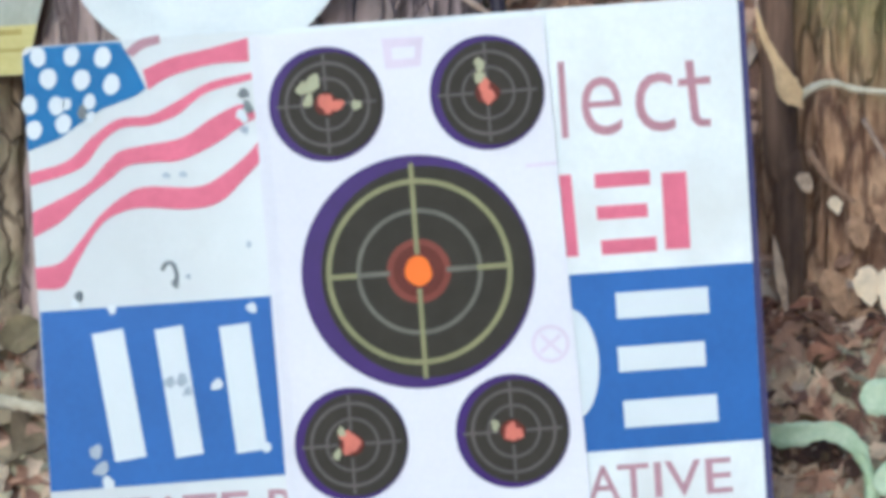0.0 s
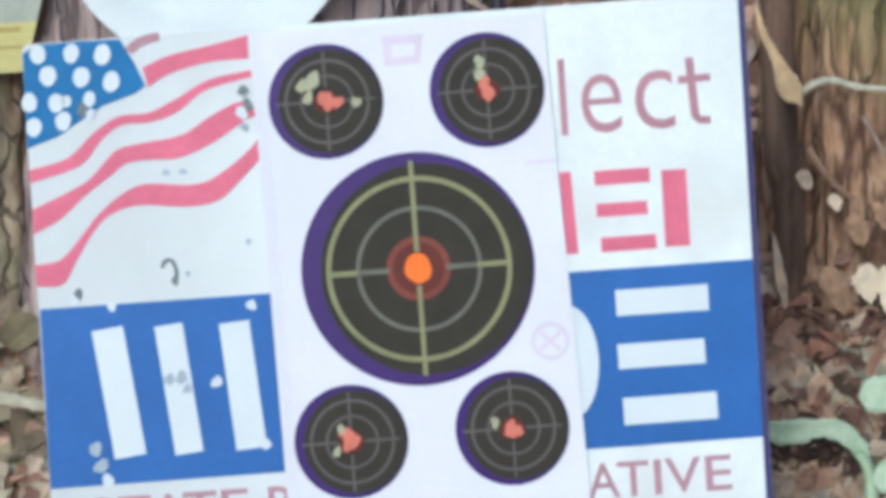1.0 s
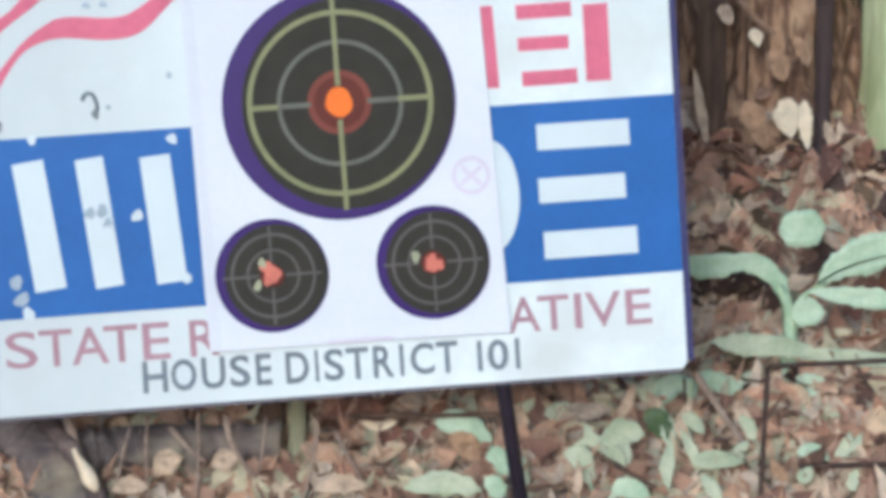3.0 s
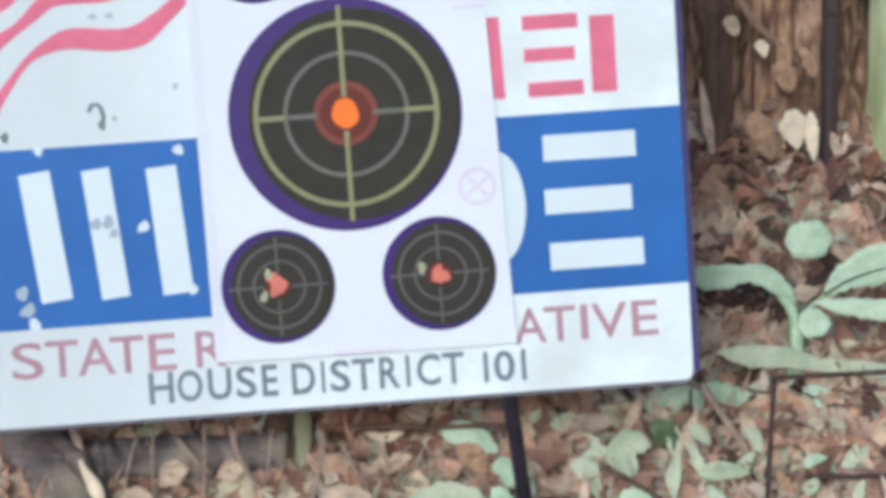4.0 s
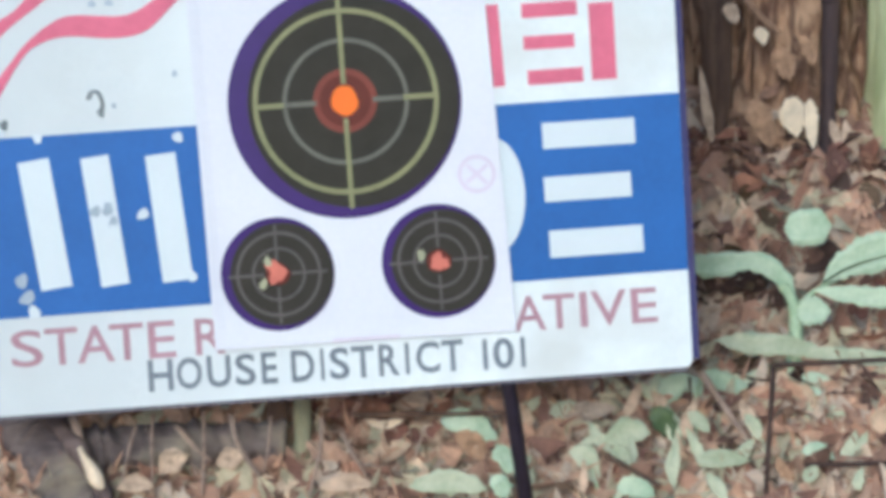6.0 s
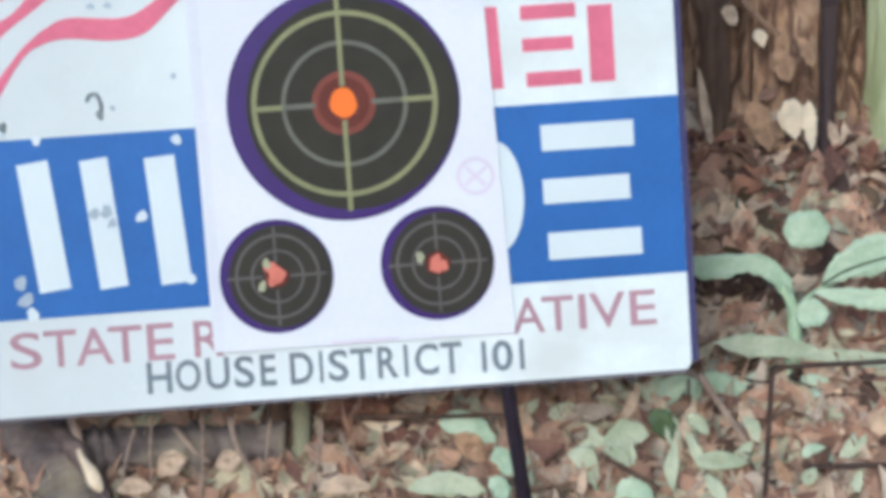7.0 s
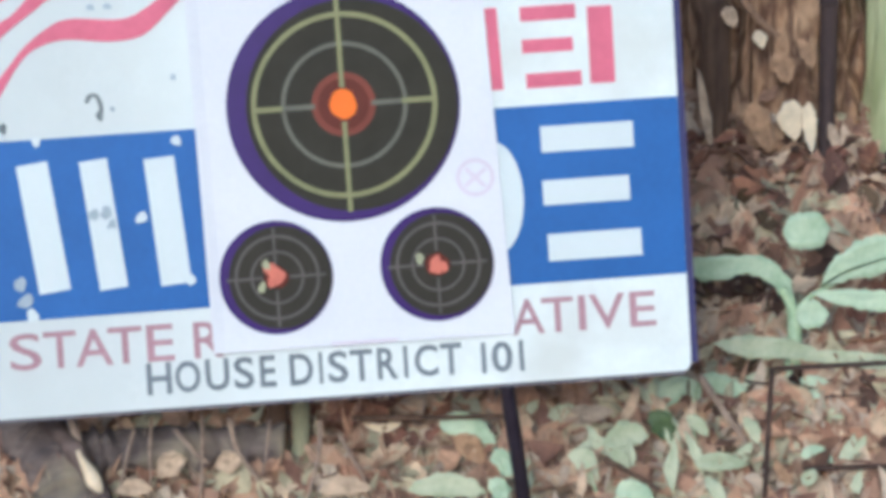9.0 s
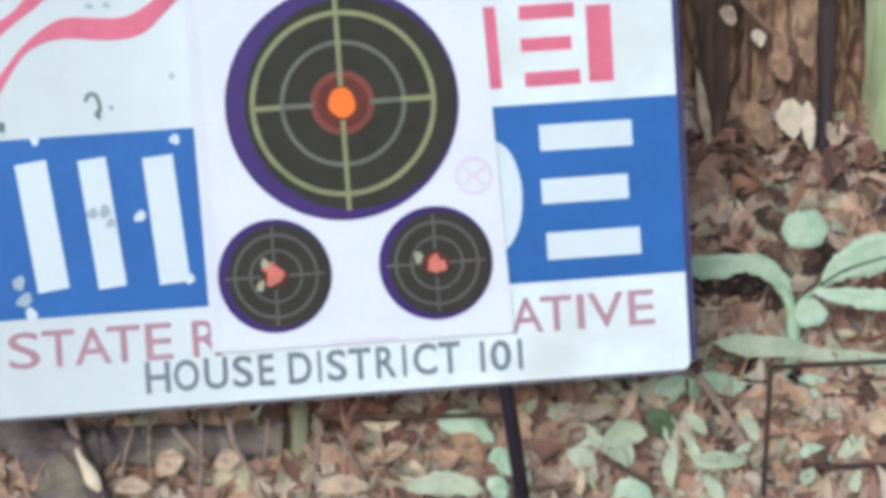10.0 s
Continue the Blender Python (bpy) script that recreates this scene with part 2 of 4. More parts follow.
def ring(cu, cv, r_out, r_in, y0, y1, n=72):
    bm = bmesh.new()
    loops = []
    for r, y in ((r_out, y0), (r_in, y0), (r_in, y1), (r_out, y1)):
        loops.append([bm.verts.new(at(cu + r * math.cos(2 * math.pi * i / n), cv + r * math.sin(2 * math.pi * i / n), y)) for i in range(n)])
    for k in range(4):
        a, b = loops[k], loops[(k + 1) % 4]
        for i in range(n):
            bm.faces.new((a[i], a[(i + 1) % n], b[(i + 1) % n], b[i]))
    return bm


def bar(a, b, width, y0, y1):
    d = Vector((b[0] - a[0], b[1] - a[1]))
    n = Vector((-d.y, d.x)).normalized() * width / 2
    return slab([(a[0] + n.x, a[1] + n.y), (b[0] + n.x, b[1] + n.y), (b[0] - n.x, b[1] - n.y), (a[0] - n.x, a[1] - n.y)], y0, y1)


def tube(path, radii, sides=8, caps=True):
    """A round limb along world points with a radius at each."""
    bm = bmesh.new()
    rows = []
    for i, p in enumerate(path):
        d = (path[min(i + 1, len(path) - 1)] - path[max(i - 1, 0)]).normalized()
        a = d.cross(Vector((0.31, 0.9, 0.3))).normalized()
        b = d.cross(a)
        rows.append([bm.verts.new(p + radii[i] * (math.cos(6.28318 * k / sides) * a + math.sin(6.28318 * k / sides) * b)) for k in range(sides)])
    for r, s in zip(rows, rows[1:]):
        for k in range(sides):
            bm.faces.new((r[k], r[(k + 1) % sides], s[(k + 1) % sides], s[k]))
    if caps:
        bm.faces.new(rows[0])
        bm.faces.new(rows[-1][::-1])
    return bm


def gnarl(bm, amount, scale=60.0):
    """Push the skin of a limb about, so that it is knotty."""
    for v in bm.verts:
        v.co += Vector(noise.noise_vector(v.co * scale)) * amount + Vector(noise.noise_vector(v.co * scale * 0.3)) * amount
    return bm


def spline(points, n):
    """Catmull-Rom through the points, n steps a span."""
    pts = [Vector(p) for p in points]
    pts = [2 * pts[0] - pts[1]] + pts + [2 * pts[-1] - pts[-2]]
    out = []
    for i in range(1, len(pts) - 2):
        a, b, c, d = pts[i - 1:i + 3]
        for k in range(n):
            t = k / n
            out.append(0.5 * ((2 * b) + (c - a) * t + (2 * a - 5 * b + 4 * c - d) * t * t + (3 * b - a - 3 * c + d) * t ** 3))
    return out + [pts[-2]]


def lettering(name, letters, top, foot, mat, parent, y0=FACE - 0.0008, y1=FACE - 0.0002, weight=0.008):
    """A printed line in the built-in font. letters: (character, left, right); top and foot: (u, v, slope) of the line's two limits, on which every letter stands."""
    out = bmesh.new()
    lean = (foot[1] - top[1]) * 0.066
    for ch, left, right in letters:
        cu = bpy.data.curves.new(name, "FONT")
        cu.body, cu.size, cu.resolution_u, cu.extrude, cu.offset = ch, 1.0, 4, 0.05, weight
        tmp = bpy.data.objects.new("tmp", cu)
        scene.collection.objects.link(tmp)
        me = bpy.data.meshes.new_from_object(tmp.evaluated_get(bpy.context.evaluated_depsgraph_get()))
        bpy.data.objects.remove(tmp)
        xs, ys = [v.co.x for v in me.vertices], [v.co.y for v in me.vertices]
        x0, x1, ya, yb = min(xs), max(xs), min(ys), max(ys)
        height = {"e": 0.77, "c": 0.77, "t": 0.97}.get(ch, 1.0)
        for v in me.vertices:
            a, b = (v.co.x - x0) / (x1 - x0), 1 - height * (v.co.y - ya) / (yb - ya)
            u = left + (right - left) * a
            vt, vf = top[1] + (u - top[0]) * top[2], foot[1] + (u - foot[0]) * foot[2]
            v.co = at(u + lean * (b - 0.5), vt + (vf - vt) * b, y0 if v.co.z > 0 else y1)
        out.from_mesh(me)
        bpy.data.meshes.remove(me)
    return part(name, out, mat, parent)


# ---- ground: level range, then a litter-covered bank behind the sign ----
SLOPE = 0.95


def ground_z(x, y):
    s = max(0.0, y - 0.02)
    bank = SLOPE * s if s < 1.3 else SLOPE * 1.3 + 0.18 * (1 - math.exp(-(s - 1.3) * 5.0)) + 0.01 * min(s - 1.3, 60)
    k = min(1.0, max(0.0, (y + 0.3) / 0.5))
    bank -= 0.06 * math.exp(-((x - 0.47) / 0.07) ** 2 - ((y - 0.25) / 0.04) ** 2)
    bank += 0.035 * math.exp(-((x - 0.352) / 0.06) ** 2 - ((y - 0.325) / 0.035) ** 2) + 0.03 * math.exp(-((x - 0.462) / 0.04) ** 2 - ((y - 0.33) / 0.03) ** 2)
    return bank + 0.035 * k * noise.noise((x * 4.1, y * 4.1, 0.3)) + 0.015 * k * noise.noise((x * 13, y * 13, 2.3)) - 0.02 * (1 - k)


def axis(fine0, fine1, step, far):
    vals, d, x = [], step, fine1
    vals = list(np.arange(fine0, fine1 + step / 2, step))
    while x < far:
        d *= 1.35
        x += d
        vals.append(x)
    d, x = step, fine0
    while x > -far:
        d *= 1.35
        x -= d
        vals.insert(0, x)
    return vals


xs, ys = axis(-0.9, 1.1, 0.025, 900), axis(-0.3, 1.8, 0.025, 900)
gm = bpy.data.meshes.new("ground")
gv = [(x, y, ground_z(x, y)) for y in ys for x in xs]
nx = len(xs)
gf = [(j * nx + i, j * nx + i + 1, (j + 1) * nx + i + 1, (j + 1) * nx + i) for j in range(len(ys) - 1) for i in range(nx - 1)]
gm.from_pydata(gv, [], gf)
gm.polygons.foreach_set("use_smooth", [True] * len(gf))
gm.materials.append(GROUND)
ground = tagged(new("ground", gm), "brown forest soil rising in a bank", "ground", kind="structure")


def bank_depth(v):
    """Depth at which the bank has the height of layout row v."""
    return 0.02 + max(0.0, BULL - (v - 475) * U) / SLOPE


# ---- trees ----
def tree(name, foot, radius, height, mat, label, furrows=(), flare=0.5, rough=0.006, lean=(0, 0), seed=1, limbs=3, fine=0.012, sharp=0.35):
    """A tapered trunk with plated bark, root flare, grooves at (angle, half width, depth, foot height, top height), and bare limbs."""
    ob = thing(name, foot, label, "tree")
    foot = Vector(foot)
    n = max(24, int(2 * math.pi * radius / 0.006))
    zs = [-0.35 + fine * i for i in range(int(1.35 / fine))]
    while zs[-1] < height:
        zs.append(zs[-1] + 0.12)
    rnd = random.Random(seed)
    lobes = [(rnd.uniform(0, 6.28), rnd.uniform(0.6, 1.2)) for _ in range(5)]
    verts = []
    for z in zs:
        zz = max(z, -0.35)
        taper = 1 - 0.75 * max(0, z) / height
        grow = flare * math.exp(-max(0, z + 0.1) / 0.10)
        for i in range(n):
            a = 2 * math.pi * i / n
            r = radius * taper * (1 + grow * (0.5 + 0.5 * sum(w * max(0, math.cos(a - p)) ** 6 for p, w in lobes)))
            px, py = math.cos(a) * radius, math.sin(a) * radius
            ridge = noise.noise((px * 38 + seed, py * 38, z * 7.0))
            plate = noise.noise((px * 90, py * 90 + seed, z * 26.0))
            chunk = noise.cell((px * 70 + 0.6 * ridge, py * 70, z * 24.0 + plate)) - 0.5
            r += rough * (1.4 * (abs(ridge) - sharp) + 0.5 * plate + 0.35 * chunk)
            for fa, fw, fd, f0, f1 in furrows:
                da = (a - fa + math.pi) % (2 * math.pi) - math.pi
                wob = 0.12 * noise.noise((z * 5, fa * 3, 1.0))
                if f0 < z < f1:
                    fade = min(1, (z - f0) / 0.06)
                    r -= fd * fade * max(0, 1 - ((da - wob * fw * 3) / fw) ** 2)
            verts.append((math.cos(a) * r + lean[0] * z, math.sin(a) * r + lean[1] * z, z))
    faces = [(j * n + i, j * n + (i + 1) % n, (j + 1) * n + (i + 1) % n, (j + 1) * n + i) for j in range(len(zs) - 1) for i in range(n)]
    me = bpy.data.meshes.new("trunk")
    me.from_pydata(verts, [], faces)
    me.polygons.foreach_set("use_smooth", [True] * len(faces))
    me.materials.append(mat)
    trunk = new("trunk", me)
    trunk.parent = ob
    PLACE[trunk] = foot
    # crown added out of view, dense enough to dim overhead sky on the bank
    leaves_v, leaves_f = [], []
    for k in range(3600):
        a, b = rnd.uniform(0, 6.28), rnd.gauss(0, 0.5)
        reach = height * 0.3 * rnd.uniform(0.1, 1) ** 0.6
        c = Vector((lean[0] * height + math.cos(a) * reach * math.cos(b), math.sin(a) * reach * math.cos(b), height * 0.92 + reach * math.sin(b) * 1.1 + 0.12 * height * noise.noise((a, reach, seed))))
        q = Euler((rnd.uniform(-1, 1), rnd.uniform(-1, 1), rnd.uniform(0, 6.28))).to_quaternion()
        w = rnd.uniform(0.08, 0.15)
        o = len(leaves_v)
        leaves_v += [tuple(c + q @ Vector(p) * w) for p in ((-1, 0, 0), (-0.2, -0.5, 0.12), (0.9, 0, 0), (-0.2, 0.5, 0.12))]
        leaves_f.append((o, o + 1, o + 2, o + 3))
    cm = bpy.data.meshes.new("unseen_crown")
    cm.from_pydata(leaves_v, [], leaves_f)
    cm.materials.append(CANOPY)
    unseen_crown = new("unseen_crown", cm)
    unseen_crown.parent = ob
    for k in range(limbs):
        z = height * (0.5 + 0.45 * k / max(1, limbs))
        a = rnd.uniform(0, 6.28)
        start = foot + Vector((lean[0] * z, lean[1] * z, z))
        reach = height * rnd.uniform(0.2, 0.32)
        pts = spline([start, start + Vector((math.cos(a) * reach * 0.4, math.sin(a) * reach * 0.4, reach * 0.35)),
                      start + Vector((math.cos(a + 0.3) * reach, math.sin(a + 0.3) * reach, reach * 1.1))], 5)
        part("limb", tube(pts, [radius * 0.3 * (1 - 0.85 * i / len(pts)) for i in range(len(pts))], 8), mat, ob, smooth=True)
    return ob


def foot_on_bank(u, y):
    x = (u - 740) * U * (1 + y / RANGE)
    return Vector((x, y, ground_z(x, y) - 0.02))


tree("tree", foot_on_bank(450, 0.46), 0.228, 7.0, BARK, "thick grey-brown tree trunk with ridged bark behind the sign", seed=3, flare=0.08, rough=0.010)
tree("tree", foot_on_bank(1505, 0.48), 0.090, 5.5, REDBARK, "red-brown tree trunk with deep dark bark furrows",
     furrows=((-2.3, 0.2, 0.02, -0.02, 3.0), (-0.9, 0.12, 0.02, -0.02, 3.0), (-1.75, 0.10, 0.012, 0.1, 3.0)), seed=5, flare=0.2, rough=0.015, limbs=2)
tree("tree", foot_on_bank(1788, 0.42), 0.066, 5.0, MOSSBARK, "slim tree trunk covered in pale green lichen", seed=8, flare=0.25, rough=0.004, limbs=2)
tree("tree", foot_on_bank(-74, 0.425), 0.07, 5.0, OLIVEBARK, "olive-grey mottled tree trunk behind the yellow-edged board", seed=11, flare=0.3, rough=0.008, limbs=2)

def sapling(points, radii, mat, label):
    """A slim dark stem that stands on the bank in front of the trunk."""
    ob = thing("sapling", points[0], label, "sapling")
    pts = spline(points, 8)
    n = len(pts)
    rad = [radii[min(int(i / 8), len(radii) - 1)] * (1 - i % 8 / 8) + radii[min(int(i / 8) + 1, len(radii) - 1)] * (i % 8 / 8) for i in range(n)]
    part("stem", tube(pts, [r * (1 + 0.12 * noise.noise((i * 0.6, r * 900, 0))) for i, r in enumerate(rad)], 12), mat, ob, smooth=True)
    p = pts[-6]
    part("limb", tube(spline([p, p + Vector((0.12, -0.02, 0.1)), p + Vector((0.3, 0.02, 0.34))], 4), [0.003] * 9, 6), mat, ob, smooth=True)
    return ob


sapling([at(1410, 650, 0.352), at(1407, 560, 0.352), at(1402, 450, 0.352), at(1394, 290, 0.357), at(1374, -20, 0.362), at(1310, -3000, 0.42)], [0.004, 0.0045, 0.0130, 0.0176, 0.0170, 0.006], DARKBARK, "slim dark wet sapling stem on the leaf bank")
sapling([at(1586, 650, 0.347), at(1594, 570, 0.347), at(1598, 480, 0.347), at(1601, 292, 0.352), at(1602, 0, 0.357), at(1630, -2600, 0.42)], [0.005, 0.0065, 0.0078, 0.0090, 0.0085, 0.003], BLACKBARK, "thin dark sapling stem beside the trunk")

# ---- the sign ----
TL, TR, BR, BL = (38, 80), (1305, -14), (1360, 946), (101, 1038)


def rounded(corners, r=16, n=5):
    out = []
    for i, c in enumerate(corners):
        p, q, c = Vector(corners[i - 1]), Vector(corners[(i + 1) % len(corners)]), Vector(c)
        a, b = c + (p - c).normalized() * r, c + (q - c).normalized() * r
        for k in range(n + 1):
            t = k / n
            s = a * (1 - t) ** 2 + 2 * c * t * (1 - t) + b * t * t
            out.append((s.x, s.y))
    return out


sign = thing("yard_sign", at(740, 990, FACE + 0.002), "white and blue corrugated plastic yard sign pierced by bullet holes", "sign")
part("panel", slab(rounded([TL, TR, BR, BL]), FACE, FACE + 0.004), PLASTIC, sign, "weathered white plastic panel, greyer towards the left")
# added strip: colour fringe and shade of the right side, done as paint
part("edge", bar((1309, -4), (1364, 932), 16, FACE + 0.0006, FACE + 0.005), EDGEFRINGE, sign, "violet strip painted as lens fringe and shade along the side edge")
# added strip that draws the shade line under the panel
part("edge", bar((112, 1040), (1350, 950), 7, FACE + 0.0006, FACE + 0.005), SHADE, sign, "grey strip painted as shade under the lower edge")
INK0, INK1 = FACE - 0.0006, FACE + 0.0005
part("blue_band", slab([(71, 548), (1332, 459), (1350, 773), (90, 866)], INK0, INK1), BLUE, sign, "blue printed band")
canton = part("flag_canton", slab([(40, 96), (66, 80), (150, 73), (212, 70), (238, 112), (258, 152), (240, 166), (182, 188), (140, 216), (104, 242), (49, 264)], INK0, INK1), SKYBLUE, sign, "blue star field of a printed flag")


for cu, cv, r in ((67, 97, 15), (126, 95, 15), (181, 97, 16), (85, 135, 16), (144, 137, 16), (197, 145, 16), (52, 182, 15), (100, 183, 15), (158, 176, 12), (60, 226, 15), (112, 215, 15), (118, 180, 9)):
    part("star", slab(oval(cu, cv, r * 0.92, 1.25, 20, 0.06, int(cu), 0.1), FACE - 0.0013, FACE - 0.0002), INKWHITE, canton)


def ribbon(upper, lower, n=6):
    a, b = spline([(u, v, 0) for u, v in upper], n), spline([(u, v, 0) for u, v in lower], n)
    bm = bmesh.new()
    m = 40
    rows = []
    for side in (a, b):
        pts = []
        for i in range(m + 1):
            f = i / m * (len(side) - 1)
            k = min(int(f), len(side) - 2)
            pts.append(side[k].lerp(side[k + 1], f - k))
        rows.append(pts)
    for y in (INK0 - 0.0003, INK1 - 0.0003):
        va = [bm.verts.new(at(p.x, p.y, y)) for p in rows[0]]
        vb = [bm.verts.new(at(p.x, p.y, y)) for p in rows[1]]
        for i in range(m):
            bm.faces.new((va[i], va[i + 1], vb[i + 1], vb[i]))
    return bm


part("flag_stripe", ribbon([(220, 86), (246, 66), (281, 57)], [(234, 97), (254, 81), (283, 72)]), PINK, sign, "greyed end of a flag stripe")
for up, low in (
        ([(252, 120), (300, 98), (370, 81), (438, 62)], [(262, 155), (300, 131), (370, 110), (440, 104)]),
        ([(52, 302), (120, 280), (165, 236), (210, 206), (262, 200), (312, 175), (370, 141), (444, 124)], [(54, 325), (142, 294), (180, 248), (216, 222), (266, 217), (314, 199), (364, 160), (446, 136)]),
        ([(57, 372), (120, 341), (158, 318), (188, 284), (212, 263), (255, 253), (322, 239), (372, 206), (424, 180), (448, 190)], [(60, 416), (108, 388), (150, 348), (196, 312), (226, 289), (270, 283), (320, 279), (380, 251), (430, 216), (452, 205)]),
        ([(62, 470), (108, 460), (148, 414), (176, 378), (216, 344), (258, 326), (350, 326), (400, 300), (440, 266), (456, 246)], [(66, 508), (112, 504), (136, 462), (172, 402), (204, 376), (252, 363), (330, 366), (388, 354), (432, 312), (460, 282)])):
    part("flag_stripe", ribbon(up, low), RED, sign, "faded red flag stripe")

LO = Vector((135, 292))


def line(text, spans, top, foot, mat, du=0, dv=0, weight=0.008):
    spans = [(c, a + du, b + du) for c, (a, b) in zip(text, spans)]
    lettering("lettering", spans, (top[0] + du, top[1] + dv, -0.0700), (foot[0] + du, foot[1] + dv, -0.0700), mat, sign, weight=weight)


line("lec", ((990, 1002), (1028, 1099), (1123, 1192)), (990, 105), (996, 240), MAROON, weight=-0.006)
letter_t = bmesh.new()
for k, (a, b, w) in enumerate((((1219, 102), (1231, 206), 15), ((1200, 142), (1257, 136), 13), ((1229, 203), (1242, 214), 14), ((1238, 212), (1258, 212), 13))):
    piece = bpy.data.meshes.new("stroke")
    bm = bar(a, b, w, FACE - 0.0008 - 0.0001 * k, FACE + 0.0002)
    bm.to_mesh(piece)
    bm.free()
    letter_t.from_mesh(piece)
    bpy.data.meshes.remove(piece)
part("lettering", letter_t, MAROON, sign)
line("STATE", ((16, 72), (76, 134), (132, 198), (190, 250), (258, 306)), (14, 592), (19, 657), PINK, 135, 292)
line("R", ((341, 394),), (340, 570), (345, 634), PINK, 135, 292)
line("ATIVE", ((904, 962), (958, 1014), (1023, 1036), (1042, 1106), (1114, 1160)), (906, 530), (906, 592), PINK, 135, 292)
line("HOUSE", ((258, 302), (308, 353), (362, 404), (412, 448), (458, 486)), (257, 643), (263, 699), GREY, 135, 292, 0.018)
line("DISTRICT", ((511, 552), (563, 569), (579, 614), (618, 658), (666, 702), (713, 720), (732, 774), (778, 816)), (510, 626), (516, 682), GREY, 135, 292, 0.018)
line("101", ((851, 859), (869, 906), (918, 926)), (848, 606), (854, 660), GREY, 135, 292, 0.018)
# the name lines, as plain bars
for q in ([(985, 306), (1010, 304), (1024, 449), (998, 451)],):
    part("print_bar", slab(q, INK0, INK1), RED, sign, "plain red printed bar")
for a, b, w in (((1052, 316), (1150, 309), 26), ((1056, 373), (1146, 367), 24), ((1064, 434), (1162, 427), 26), ((1192, 300), (1200, 436), 44)):
    part("print_bar", bar(a, b, w, INK0, INK1), RED, sign, "plain red printed bar")
for a, b, w in (((1090, 537), (1254, 526), 46), ((1094, 632), (1248, 621), 44), ((1104, 729), (1270, 717), 48),
                ((190, 582), (232, 808), 56), ((298, 575), (336, 802), 50), ((414, 570), (446, 794), 54)):
    part("print_bar", bar(a, b, w, FACE - 0.0013, FACE - 0.0002), INKWHITE, sign, "plain white printed bar")

part("print_bar", slab(oval(1010, 641, 50, 1.98, 48, 0, 0, -0.05), FACE - 0.0013, FACE - 0.0002), INKWHITE, sign, "plain white rounded printed bar")

# bullet holes: torn lips round a dark opening
for k, (cu, cv, r, mat) in enumerate(((310, 497, 8, HOLE), (333, 485, 5, SCUFF), (139, 520, 9, HOLE), (133, 534, 9, INKWHITE), (198, 543, 9, INKWHITE),
                                      (294, 306, 7, SCUFF), (324, 304, 7, SCUFF), (440, 428, 6, SCUFF), (300, 672, 11, SCUFF), (322, 668, 12, SCUFF), (332, 690, 10, SCUFF), (384, 676, 11, INKWHITE), (330, 706, 13, INKWHITE), (445, 540, 10, INKWHITE),
                                      (170, 795, 13, SCUFF), (180, 825, 14, SCUFF), (192, 850, 12, INKWHITE), (470, 785, 11, INKWHITE), (430, 160, 10, HOLE), (438, 185, 11, HOLE), (428, 200, 12, INKWHITE), (432, 225, 8, SCUFF), (146, 195, 12, HOLE), (160, 203, 10, INKWHITE))):
    hole = part("bullet_hole", slab(oval(cu, cv, r * 0.85, 1.15, 16, 0.3, k, 0.3 * k), FACE - 0.0020 - 0.00006 * k, FACE - 0.0012 - 0.00002 * k), mat, sign, "torn bullet hole")

part("tear", tube(spline([at(287, 474, FACE), at(292, 463, FACE), at(303, 461, FACE), at(310, 471, FACE), at(313, 486, FACE), at(310, 499, FACE)], 5), [0.0018] * 26, 8), HOLE, sign, "grey hook-shaped tear", smooth=True)

# ---- the paper target taped over the sign ----
sheet = thing("paper_target", at(770, 900, FACE - 0.004), "white paper target sheet with five black splatter bulls", "target")
SH = [(440, 60), (960, 22), (1046, 882), (512, 918)]


def curled_sheet():
    bm = bmesh.new()
    tl, tr, br, bl = [Vector(q) for q in SH]
    n = 24
    grid = []
    for back in (0, 1):
        g = []
        for j in range(n + 1):
            row = []
            for i in range(n + 1):
                a, b = i / n, j / n
                p = (tl * (1 - a) + tr * a) * (1 - b) + (bl * (1 - a) + br * a) * b
                lift = 0.002 * max(0, 1 - a / 0.06) ** 2 + 0.0006 * max(0, (b - 0.95) / 0.05) ** 2
                row.append(bm.verts.new(at(p.x, p.y, FACE - 0.0040 - lift + 0.0006 * back)))
            g.append(row)
        grid.append(g)
    for g in grid:
        for j in range(n):
            for i in range(n):
                bm.faces.new((g[j][i], g[j][i + 1], g[j + 1][i + 1], g[j + 1][i]))
    rim = [(0, i) for i in range(n)] + [(i, n) for i in range(n)] + [(n, n - i) for i in range(n)] + [(n - i, 0) for i in range(n)]
    for (a, b), (c, d) in zip(rim, rim[1:] + rim[:1]):
        bm.faces.new((grid[0][a][b], grid[0][c][d], grid[1][c][d], grid[1][a][b]))
    return bm


part("paper", curled_sheet(), PAPER, sheet, "white coated paper")


def layer(k):
    return FACE - 0.0046 - 0.0006 * k, FACE - 0.0042 - 0.0006 * (k - 1)


